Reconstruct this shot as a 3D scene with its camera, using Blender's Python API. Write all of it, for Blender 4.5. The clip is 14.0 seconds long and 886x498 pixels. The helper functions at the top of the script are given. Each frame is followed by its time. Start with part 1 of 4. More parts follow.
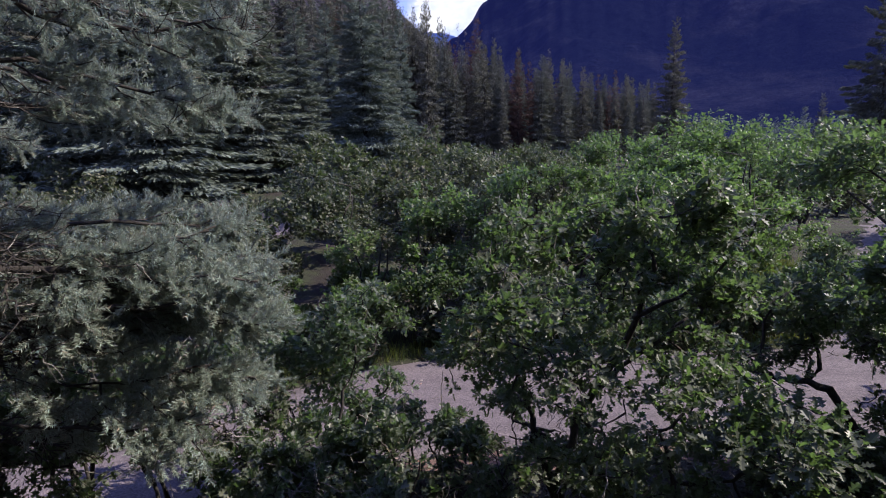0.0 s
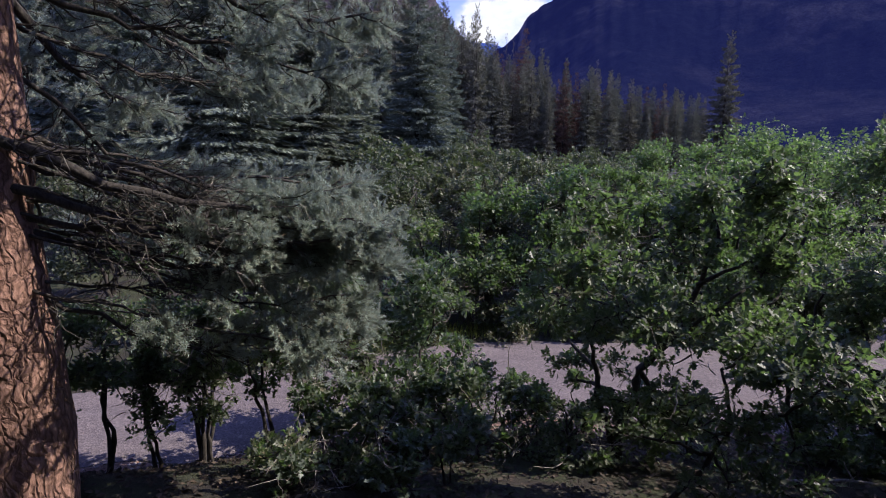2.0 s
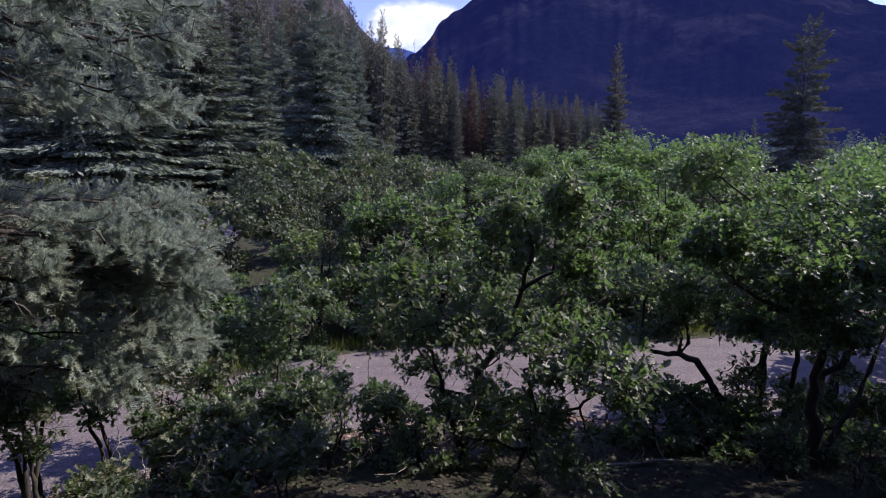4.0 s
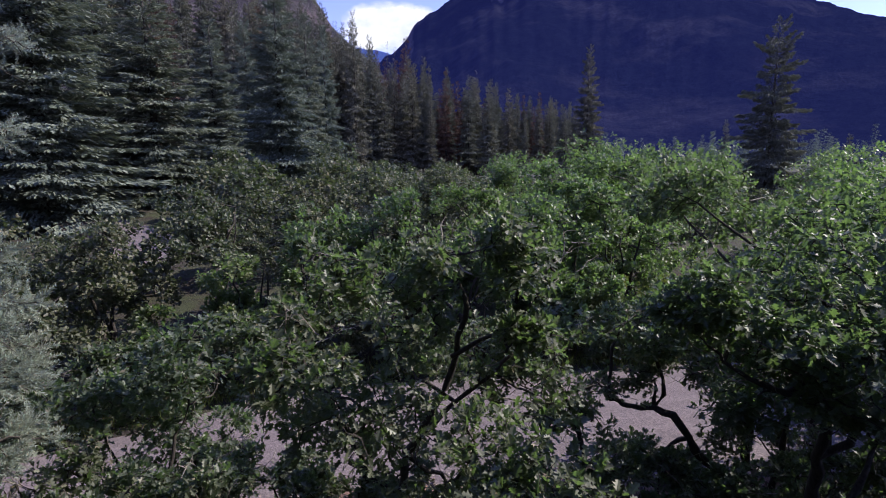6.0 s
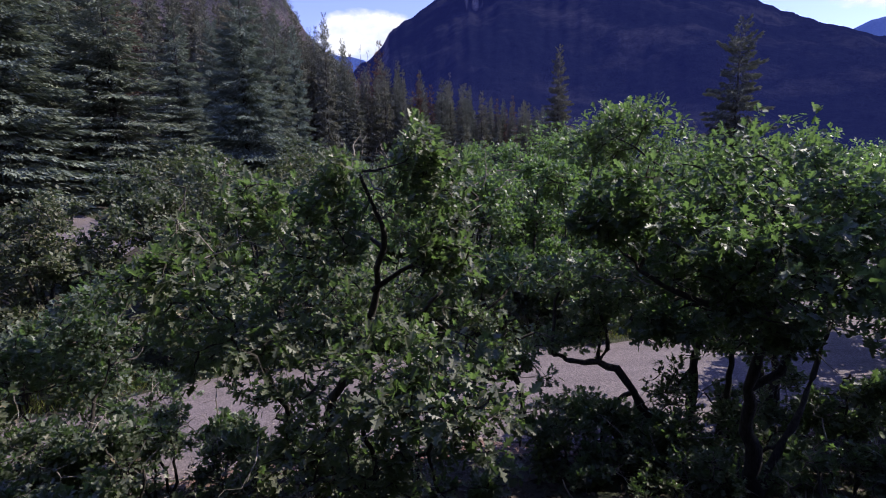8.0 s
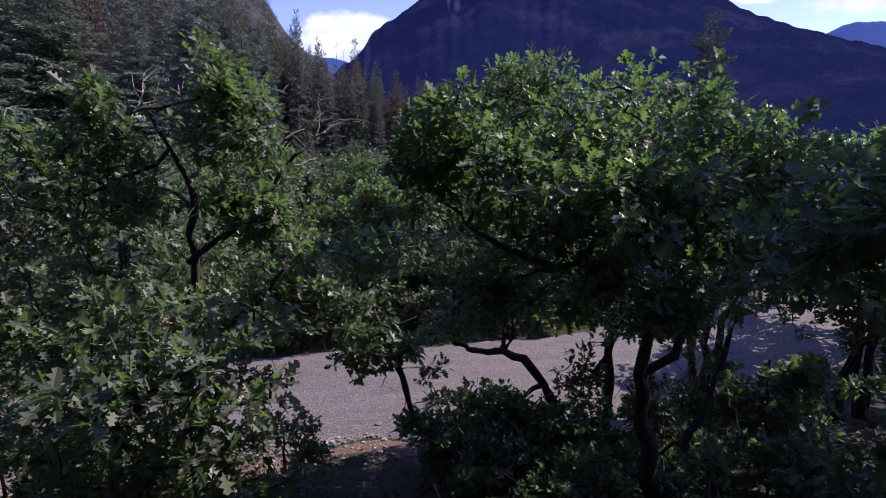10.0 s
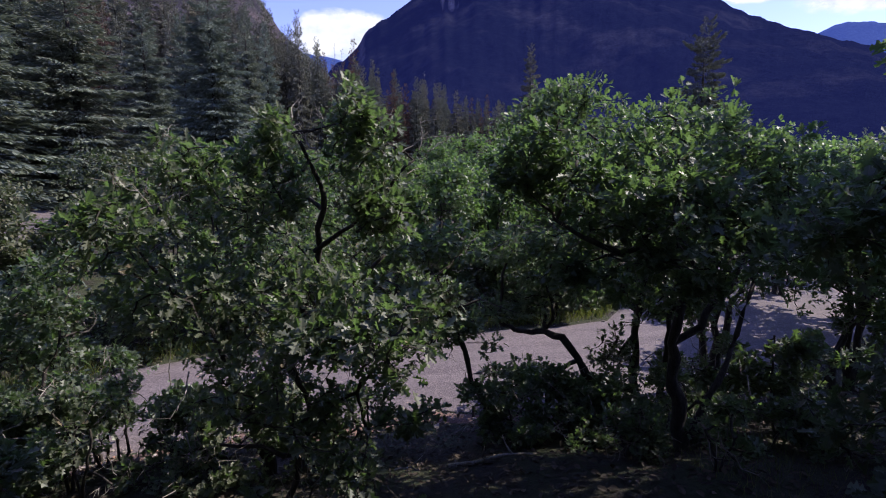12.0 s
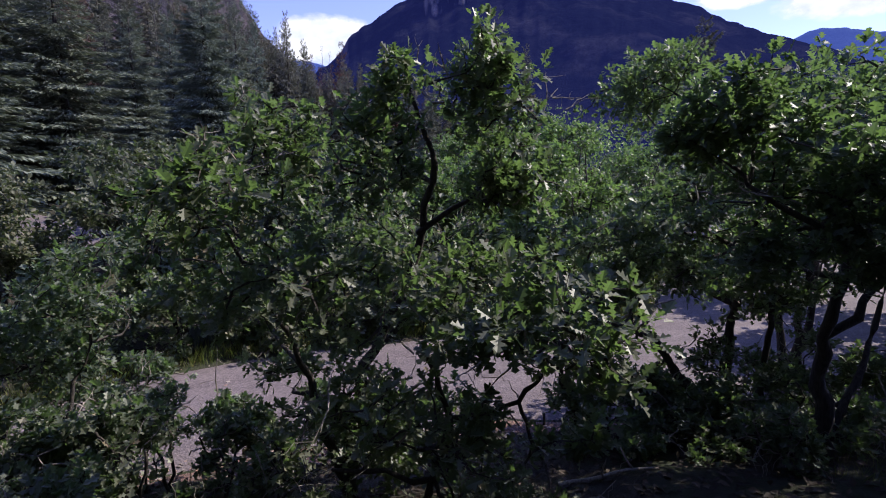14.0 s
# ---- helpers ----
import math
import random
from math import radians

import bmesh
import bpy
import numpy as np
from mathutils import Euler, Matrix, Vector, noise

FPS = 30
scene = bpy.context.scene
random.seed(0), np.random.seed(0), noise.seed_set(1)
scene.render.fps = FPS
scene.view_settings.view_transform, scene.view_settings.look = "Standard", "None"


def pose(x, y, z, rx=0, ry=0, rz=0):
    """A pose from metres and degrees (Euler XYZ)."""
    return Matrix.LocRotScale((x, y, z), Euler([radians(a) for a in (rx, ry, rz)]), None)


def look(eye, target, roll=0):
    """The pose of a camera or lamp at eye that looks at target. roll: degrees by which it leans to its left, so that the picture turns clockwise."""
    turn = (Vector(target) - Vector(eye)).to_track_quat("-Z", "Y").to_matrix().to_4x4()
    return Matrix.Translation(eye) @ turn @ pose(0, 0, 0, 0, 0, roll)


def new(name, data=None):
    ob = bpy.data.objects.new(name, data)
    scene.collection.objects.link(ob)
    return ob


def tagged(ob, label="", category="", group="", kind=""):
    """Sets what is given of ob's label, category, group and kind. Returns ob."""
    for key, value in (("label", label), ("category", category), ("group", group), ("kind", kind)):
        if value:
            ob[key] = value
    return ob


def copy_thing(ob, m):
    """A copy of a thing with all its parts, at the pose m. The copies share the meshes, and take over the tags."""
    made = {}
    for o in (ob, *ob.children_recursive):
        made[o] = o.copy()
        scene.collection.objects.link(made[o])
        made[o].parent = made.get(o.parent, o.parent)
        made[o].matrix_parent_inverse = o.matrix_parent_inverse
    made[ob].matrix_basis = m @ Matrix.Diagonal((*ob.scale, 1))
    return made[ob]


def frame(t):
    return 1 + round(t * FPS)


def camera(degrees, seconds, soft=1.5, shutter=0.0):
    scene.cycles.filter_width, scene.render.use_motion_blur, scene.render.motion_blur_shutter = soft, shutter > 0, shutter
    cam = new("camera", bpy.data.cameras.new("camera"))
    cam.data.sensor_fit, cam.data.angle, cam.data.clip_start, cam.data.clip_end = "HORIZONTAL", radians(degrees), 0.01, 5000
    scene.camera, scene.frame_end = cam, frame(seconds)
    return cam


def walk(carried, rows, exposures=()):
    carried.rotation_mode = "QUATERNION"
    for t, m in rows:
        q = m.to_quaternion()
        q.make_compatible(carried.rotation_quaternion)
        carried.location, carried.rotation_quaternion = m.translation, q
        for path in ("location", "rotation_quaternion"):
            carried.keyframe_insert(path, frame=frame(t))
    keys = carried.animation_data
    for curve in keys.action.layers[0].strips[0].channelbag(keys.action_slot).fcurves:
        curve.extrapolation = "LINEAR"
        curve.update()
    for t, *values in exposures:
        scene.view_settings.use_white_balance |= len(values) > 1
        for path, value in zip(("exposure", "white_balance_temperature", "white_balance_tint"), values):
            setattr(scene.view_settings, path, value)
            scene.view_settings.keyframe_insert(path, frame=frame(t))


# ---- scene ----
cam = camera(78.5, 14.0, 1.0)
PATH = [
    (0, (0.142, -0.174, 4.162), (0.097, 1.79, 3.786), -1.4),
    (0.5, (-0.139, -0.207, 4.035), (-0.329, 1.75, 3.673), -0.3),
    (1, (-0.316, -0.456, 3.974), (-0.52, 1.502, 3.618), 0.4),
    (1.5, (-0.369, -0.766, 3.911), (-0.562, 1.194, 3.561), 0.5),
    (2, (-0.322, -0.998, 3.896), (-0.5, 0.964, 3.551), 0.6),
    (2.5, (-0.166, -1.199, 3.904), (-0.276, 0.768, 3.564), 0.7),
    (3, (0.02, -1.351, 3.923), (0.054, 0.621, 3.591), 0.2),
    (3.5, (0.236, -1.356, 3.95), (0.32, 0.615, 3.621), 0.1),
    (4, (0.539, -1.102, 4.013), (0.654, 0.868, 3.686), 0.0),
    (4.2, (0.684, -0.966, 4.044), (0.812, 1.003, 3.719), 0.0),
    (4.7, (0.957, -0.601, 4.189), (1.094, 1.365, 3.851), -0.03),
    (5.25, (1.096, -0.242, 4.246), (1.258, 1.723, 3.915), -0.25),
    (5.8, (1.153, 0.04, 4.26), (1.339, 2.004, 3.936), -0.47),
    (6.3, (1.153, 0.087, 4.232), (1.355, 2.052, 3.915), -0.5),
    (6.5, (1.147, 0.112, 4.219), (1.358, 2.076, 3.907), -0.5),
    (7, (1.223, 0.098, 4.094), (1.457, 2.06, 3.786), -0.5),
    (7.5, (1.389, 0.091, 3.854), (1.645, 2.052, 3.551), -0.6),
    (8, (1.599, 0.106, 3.626), (1.872, 2.065, 3.327), -0.8),
    (8.5, (1.913, 0.137, 3.456), (2.201, 2.094, 3.158), -0.8),
    (9, (2.176, 0.335, 3.368), (2.478, 2.289, 3.066), -1.0),
    (9.2, (2.227, 0.474, 3.366), (2.529, 2.427, 3.063), -1.1),
    (9.7, (2.481, 0.611, 3.302), (2.804, 2.561, 3.004), -0.9),
    (10.25, (2.764, 0.432, 3.251), (3.106, 2.38, 2.962), -0.75),
    (10.8, (2.87, 0.123, 3.233), (3.232, 2.069, 2.952), -0.65),
    (11.3, (2.777, -0.062, 3.268), (3.113, 1.888, 2.976), -0.6),
    (11.5, (2.595, -0.193, 3.283), (2.936, 1.755, 2.986), -0.8),
    (12, (1.864, -0.174, 3.347), (2.218, 1.771, 3.049), -0.8),
    (12.5, (1.353, 0.173, 3.466), (1.727, 2.116, 3.169), -1.0),
    (13, (1.161, 0.39, 3.347), (1.552, 2.329, 3.057), -1.0),
    (13.5, (1.122, 0.511, 3.16), (1.525, 2.449, 2.877), -1.1),
    (14, (1.044, 0.645, 3.104), (1.453, 2.582, 2.822), -1.1),
]
walk(cam, [(t, look(eye, target, roll)) for t, eye, target, roll in PATH])

# ---- light ----
SUN_AZ, SUN_EL = 8.0, 42.0          # degrees ahead of +x, and above the horizon
world = bpy.data.worlds.new("sky")
scene.world = world
world.use_nodes = True
wn = world.node_tree
sky = wn.nodes.new("ShaderNodeTexSky")
sky.sky_type, sky.sun_disc = "NISHITA", False
sky.sun_elevation, sky.sun_rotation = radians(SUN_EL), radians(90 - SUN_AZ)
sky.altitude, sky.air_density, sky.dust_density, sky.ozone_density = 2300, 1.0, 0.1, 3.0
wn.nodes["Background"].inputs["Strength"].default_value = 0.15
tint = wn.nodes.new("ShaderNodeMix")
tint.data_type, tint.blend_type = "RGBA", "MULTIPLY"
tint.inputs[0].default_value, tint.inputs[7].default_value = 1.0, (1.24, 0.95, 1.32, 1)
wn.links.new(sky.outputs["Color"], tint.inputs[6])
wn.links.new(tint.outputs[2], wn.nodes["Background"].inputs["Color"])
sun = new("sun", bpy.data.lights.new("sun", "SUN"))
sun.data.energy, sun.data.angle, sun.data.color = 4.3, radians(0.5), (1.0, 0.93, 0.84)
sun_way = Vector((math.cos(radians(SUN_EL)) * math.cos(radians(SUN_AZ)), math.cos(radians(SUN_EL)) * math.sin(radians(SUN_AZ)), math.sin(radians(SUN_EL))))
sun.matrix_world = look(sun_way * 50, (0, 0, 0))
scene.view_settings.exposure = 0.72


# ---- materials ----
def material(name):
    m = bpy.data.materials.new(name)
    m.use_nodes = True
    t = m.node_tree
    return m, t, t.nodes["Principled BSDF"]


def node(t, kind, **values):
    n = t.nodes.new(kind)
    for key, value in values.items():
        n.inputs[key.replace("_", " ")].default_value = value
    return n


def ramp(t, source, stops):
    r = t.nodes.new("ShaderNodeValToRGB")
    e = r.color_ramp.elements
    while len(e) < len(stops):
        e.new(0.5)
    for k, (p, c) in zip(e, stops):
        k.position, k.color = p, (*c, 1)
    t.links.new(source, r.inputs["Fac"])
    return r.outputs["Color"]


def place(t):
    return t.nodes.new("ShaderNodeNewGeometry").outputs["Position"]


def noise_at(t, scale, detail=4.0, rough=0.6, stretch=None):
    n = node(t, "ShaderNodeTexNoise", Scale=scale, Detail=detail, Roughness=rough)
    p = place(t)
    if stretch:
        v = t.nodes.new("ShaderNodeVectorMath")
        v.operation = "MULTIPLY"
        v.inputs[1].default_value = stretch
        t.links.new(p, v.inputs[0])
        p = v.outputs[0]
    t.links.new(p, n.inputs["Vector"])
    return n.outputs["Fac"]


def mix(t, fac, a, b, blend="MIX"):
    m = t.nodes.new("ShaderNodeMix")
    m.data_type, m.blend_type = "RGBA", blend
    for value, socket in ((fac, m.inputs[0]), (a, m.inputs[6]), (b, m.inputs[7])):
        if hasattr(value, "links"):
            t.links.new(value, socket)
        else:
            socket.default_value = value if isinstance(value, float) else (*value, 1)
    return m.outputs[2]


def bump(t, bsdf, height, strength, distance):
    b = node(t, "ShaderNodeBump", Strength=strength, Distance=distance)
    t.links.new(height, b.inputs["Height"])
    t.links.new(b.outputs["Normal"], bsdf.inputs["Normal"])


def leafy(name, stops, through_light, rough, glow=(0.35, 0.5, 0.05)):
    """Leaves: a colour for each leaf, a waxy sheen, and light that comes through."""
    m, t, b = material(name)
    island = t.nodes.new("ShaderNodeNewGeometry").outputs["Random Per Island"]
    c = ramp(t, island, stops)
    c = mix(t, 0.55, c, ramp(t, noise_at(t, 0.8, 2.0), [(0.3, (0.55, 0.6, 0.6)), (0.7, (1.25, 1.2, 1.0))]), "MULTIPLY")
    own = t.nodes.new("ShaderNodeObjectInfo").outputs["Random"]
    c = mix(t, 0.6, c, ramp(t, own, [(0.0, (0.75, 0.85, 0.9)), (0.5, (1.0, 1.0, 1.0)), (1.0, (1.3, 1.12, 0.95))]), "MULTIPLY")
    t.links.new(c, b.inputs["Base Color"])
    b.inputs["Roughness"].default_value = rough
    tr = t.nodes.new("ShaderNodeBsdfTranslucent")
    t.links.new(mix(t, 0.75, c, glow, "MIX"), tr.inputs["Color"])
    mx = t.nodes.new("ShaderNodeMixShader")
    mx.inputs[0].default_value = through_light
    t.links.new(b.outputs[0], mx.inputs[1])
    t.links.new(tr.outputs[0], mx.inputs[2])
    t.links.new(mx.outputs[0], t.nodes["Material Output"].inputs["Surface"])
    return m


def bark(name, dark, light, scale, relief):
    m, t, b = material(name)
    f = noise_at(t, scale, 6.0, 0.7, (1, 1, 0.25))
    g = noise_at(t, scale * 0.2, 3.0)
    c = ramp(t, f, [(0.35, dark), (0.62, light)])
    c = mix(t, 0.5, c, ramp(t, g, [(0.3, (0.6, 0.6, 0.6)), (0.7, (1.2, 1.15, 1.1))]), "MULTIPLY")
    t.links.new(c, b.inputs["Base Color"])
    b.inputs["Roughness"].default_value = 0.9
    bump(t, b, f, 0.8, relief)
    return m


OAK_LEAF = leafy("oak_leaf", [(0.0, (0.046, 0.054, 0.044)), (0.5, (0.084, 0.098, 0.075)), (0.85, (0.135, 0.152, 0.118)), (0.97, (0.205, 0.22, 0.19)), (1.0, (0.22, 0.17, 0.13))], 0.38, 0.46, (0.2, 0.35, 0.08))
# Oak leaf again, greener and brighter: the thicket's sunlight is put into the colour.
SUNLIT_OAK_LEAF = leafy("sunlit_oak_leaf", [(0.0, (0.045, 0.057, 0.04)), (0.5, (0.085, 0.108, 0.067)), (0.85, (0.138, 0.165, 0.105)), (1.0, (0.205, 0.225, 0.175))], 0.42, 0.45, (0.22, 0.4, 0.08))
BRUSH_LEAF = leafy("brush_leaf", [(0.0, (0.05, 0.054, 0.037)), (0.6, (0.094, 0.106, 0.066)), (1.0, (0.16, 0.148, 0.11))], 0.28, 0.55, (0.12, 0.19, 0.05))
NEEDLE = leafy("spruce_needle", [(0.0, (0.1, 0.105, 0.095)), (0.4, (0.21, 0.235, 0.215)), (0.75, (0.31, 0.4, 0.385)), (0.97, (0.33, 0.48, 0.49)), (1.0, (0.42, 0.26, 0.2))], 0.38, 0.5, (0.36, 0.43, 0.37))
FAR_NEEDLE = leafy("conifer_foliage", [(0.0, (0.09, 0.115, 0.1)), (0.6, (0.16, 0.195, 0.172)), (1.0, (0.24, 0.285, 0.26))], 0.22, 0.8, (0.13, 0.16, 0.1))
# Conifer foliage again, darker: the far forest's shade is put into the colour.
SHADED_NEEDLE = leafy("shaded_conifer_foliage", [(0.0, (0.075, 0.08, 0.068)), (0.6, (0.13, 0.136, 0.115)), (1.0, (0.2, 0.19, 0.165))], 0.2, 0.85, (0.09, 0.1, 0.05))
RED_NEEDLE = leafy("dead_conifer_foliage", [(0.0, (0.05, 0.028, 0.022)), (1.0, (0.13, 0.07, 0.055))], 0.1, 0.8, (0.15, 0.06, 0.03))
DEAD_LEAF = leafy("dead_leaf", [(0.0, (0.02, 0.013, 0.01)), (0.7, (0.045, 0.03, 0.022)), (1.0, (0.12, 0.085, 0.065))], 0.05, 0.8, (0.1, 0.06, 0.03))
GRASS = leafy("grass_blade", [(0.0, (0.05, 0.09, 0.02)), (0.7, (0.12, 0.17, 0.04)), (1.0, (0.25, 0.23, 0.1))], 0.3, 0.6, (0.25, 0.3, 0.05))
OAK_BARK = bark("oak_bark", (0.015, 0.012, 0.011), (0.065, 0.054, 0.048), 45.0, 0.01)
TWIG_BARK = bark("bare_twig_bark", (0.12, 0.1, 0.09), (0.32, 0.29, 0.26), 60.0, 0.002)


def plated_bark():
    """Reddish bark in upright plates with dark furrows between them."""
    m, t, b = material("conifer_bark")
    v = node(t, "ShaderNodeTexVoronoi", Scale=17.0)
    v.feature = "DISTANCE_TO_EDGE"
    stretch = t.nodes.new("ShaderNodeVectorMath")
    stretch.operation = "MULTIPLY"
    stretch.inputs[1].default_value = (1, 1, 0.32)
    warp = node(t, "ShaderNodeTexNoise", Scale=5.0, Detail=4.0)
    add = t.nodes.new("ShaderNodeVectorMath")
    add.operation = "MULTIPLY_ADD"
    add.inputs[1].default_value = (0.16, 0.16, 0.16)
    t.links.new(place(t), warp.inputs["Vector"])
    t.links.new(warp.outputs["Color"], add.inputs[0])
    t.links.new(place(t), add.inputs[2])
    t.links.new(add.outputs[0], stretch.inputs[0])
    t.links.new(stretch.outputs[0], v.inputs["Vector"])
    fine = noise_at(t, 40.0, 6.0, 0.7, (1, 1, 0.3))
    plate = ramp(t, v.outputs["Distance"], [(0.0, (0.3, 0.26, 0.25)), (0.2, (1, 1, 1))])
    c = ramp(t, fine, [(0.3, (0.16, 0.085, 0.065)), (0.55, (0.33, 0.185, 0.14)), (0.75, (0.45, 0.29, 0.235))])
    c = mix(t, 0.75, c, plate, "MULTIPLY")
    c = mix(t, 0.5, c, ramp(t, noise_at(t, 2.5, 3.0), [(0.3, (0.65, 0.62, 0.62)), (0.7, (1.15, 1.12, 1.1))]), "MULTIPLY")
    t.links.new(c, b.inputs["Base Color"])
    b.inputs["Roughness"].default_value = 0.9
    high = mix(t, 0.35, plate, fine)
    bump(t, b, high, 1.0, 0.035)
    return m


CONIFER_BARK = plated_bark()


def ground_material():
    m, t, b = material("soil_and_litter")
    fine, patch = noise_at(t, 38.0, 6.0, 0.75), noise_at(t, 1.1, 4.0)
    c = ramp(t, fine, [(0.3, (0.014, 0.01, 0.009)), (0.6, (0.036, 0.026, 0.022)), (0.8, (0.09, 0.068, 0.058))])
    c = mix(t, ramp(t, patch, [(0.42, (0, 0, 0)), (0.6, (1, 1, 1))]), c, ramp(t, fine, [(0.3, (0.02, 0.025, 0.01)), (0.75, (0.06, 0.07, 0.03))]))
    t.links.new(c, b.inputs["Base Color"])
    b.inputs["Roughness"].default_value = 0.95
    bump(t, b, fine, 0.9, 0.04)
    return m


def gravel_material():
    m, t, b = material("gravel")
    v = node(t, "ShaderNodeTexVoronoi", Scale=42.0)
    t.links.new(place(t), v.inputs["Vector"])
    w = noise_at(t, 2.2, 4.0, 0.6, (0.35, 1.6, 1))
    fine = noise_at(t, 90.0, 3.0)
    c = ramp(t, v.outputs["Color"], [(0.0, (0.104, 0.085, 0.095)), (0.6, (0.162, 0.132, 0.145)), (1.0, (0.24, 0.195, 0.2))])
    c = mix(t, 0.8, c, ramp(t, w, [(0.3, (0.72, 0.7, 0.72)), (0.7, (1.12, 1.1, 1.1))]), "MULTIPLY")
    c = mix(t, 0.5, c, ramp(t, fine, [(0.3, (0.6, 0.6, 0.6)), (0.7, (1.25, 1.25, 1.25))]), "MULTIPLY")
    t.links.new(c, b.inputs["Base Color"])
    b.inputs["Roughness"].default_value = 0.92
    bump(t, b, v.outputs["Distance"], 0.6, 0.012)
    return m


def stone_material():
    m, t, b = material("loose_stone")
    island = t.nodes.new("ShaderNodeNewGeometry").outputs["Random Per Island"]
    c = ramp(t, island, [(0.0, (0.12, 0.1, 0.1)), (0.5, (0.25, 0.21, 0.2)), (0.85, (0.36, 0.3, 0.27)), (1.0, (0.3, 0.16, 0.12))])
    c = mix(t, 0.6, c, ramp(t, noise_at(t, 60.0), [(0.3, (0.6, 0.6, 0.6)), (0.7, (1.2, 1.2, 1.2))]), "MULTIPLY")
    t.links.new(c, b.inputs["Base Color"])
    b.inputs["Roughness"].default_value = 0.85
    return m


def mountain_material(name, wood, rock, amount, haze, haze_glow):
    """Wooded slopes with bare rock where steep; the miles of blue air are painted on as a glow."""
    m, t, b = material(name)
    big, small = noise_at(t, 0.006, 6.0, 0.65), noise_at(t, 0.06, 6.0, 0.75)
    up = t.nodes.new("ShaderNodeSeparateXYZ")
    t.links.new(t.nodes.new("ShaderNodeNewGeometry").outputs["Normal"], up.inputs[0])
    steep = ramp(t, up.outputs["Z"], [(0.35, (1, 1, 1)), (0.62, (0, 0, 0))])
    c = mix(t, ramp(t, big, [(0.5, (0, 0, 0)), (0.8, (amount, amount, amount))]), wood, rock)
    c = mix(t, steep, c, rock)
    c = mix(t, 0.8, c, ramp(t, noise_at(t, 0.35, 6.0, 0.8), [(0.35, (0.4, 0.4, 0.42)), (0.65, (1.5, 1.45, 1.4))]), "MULTIPLY")
    c = mix(t, 0.9, c, ramp(t, small, [(0.3, (0.45, 0.45, 0.45)), (0.7, (1.4, 1.4, 1.4))]), "MULTIPLY")
    t.links.new(c, b.inputs["Base Color"])
    b.inputs["Roughness"].default_value = 1.0
    b.inputs["Specular IOR Level"].default_value = 0.0
    bump(t, b, noise_at(t, 0.09, 8.0, 0.75), 1.0, 9.0)
    b.inputs["Emission Color"].default_value = (*haze_glow, 1)
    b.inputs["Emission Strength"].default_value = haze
    return m


SOIL, GRAVEL, STONE = ground_material(), gravel_material(), stone_material()
# Near-black slopes carry the mountain's shade; its blue haze is an emitted glow.
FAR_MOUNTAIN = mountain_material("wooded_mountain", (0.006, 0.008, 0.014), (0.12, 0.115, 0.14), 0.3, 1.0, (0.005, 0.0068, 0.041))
# Ridge and valley head glow blue to imitate haze.
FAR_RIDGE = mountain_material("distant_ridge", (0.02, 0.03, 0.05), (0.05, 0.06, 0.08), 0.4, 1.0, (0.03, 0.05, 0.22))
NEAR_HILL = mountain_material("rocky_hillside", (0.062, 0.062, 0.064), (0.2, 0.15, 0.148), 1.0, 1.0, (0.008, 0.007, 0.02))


# ---- tools for meshes ----
rng = np.random.default_rng(7)


def mesh_of(name, verts, faces, smooth=False):
    """A mesh from arrays; faces is a list of index arrays, each with one count of corners."""
    me = bpy.data.meshes.new(name)
    verts = np.asarray(verts, np.float32)
    loops = np.concatenate([np.asarray(f, np.int32).ravel() for f in faces])
    sizes = np.concatenate([np.full(len(f), np.asarray(f).shape[1], np.int32) for f in faces])
    me.vertices.add(len(verts))
    me.vertices.foreach_set("co", verts.ravel())
    me.loops.add(len(loops))
    me.loops.foreach_set("vertex_index", loops)
    me.polygons.add(len(sizes))
    me.polygons.foreach_set("loop_start", np.concatenate(([0], np.cumsum(sizes)[:-1])).astype(np.int32))
    me.polygons.foreach_set("use_smooth", np.full(len(sizes), smooth))
    me.update(calc_edges=True)
    me.validate()
    return me


def thing(name, at, label, category, group="", kind=""):
    ob = tagged(new(name), label, category, group, kind)
    ob.location = at
    return ob


def part(name, data, mat, parent=None, label="", kind=""):
    """Links a mesh, given in world places, as one object under its thing."""
    if not data.materials:
        data.materials.append(mat)
    ob = tagged(new(name, data), label, "", "", kind)
    if parent:
        ob.parent = parent
        ob.matrix_parent_inverse = Matrix.Translation(-Vector(parent.location))
    return ob


def joined(name, pieces, smooth=False):
    verts, faces, n = [], {}, 0
    for v, fs in pieces:
        for f in fs:
            f = np.asarray(f)
            faces.setdefault(f.shape[1], []).append(f + n)
        verts.append(v)
        n += len(v)
    return mesh_of(name, np.concatenate(verts), [np.concatenate(f) for f in faces.values()], smooth)


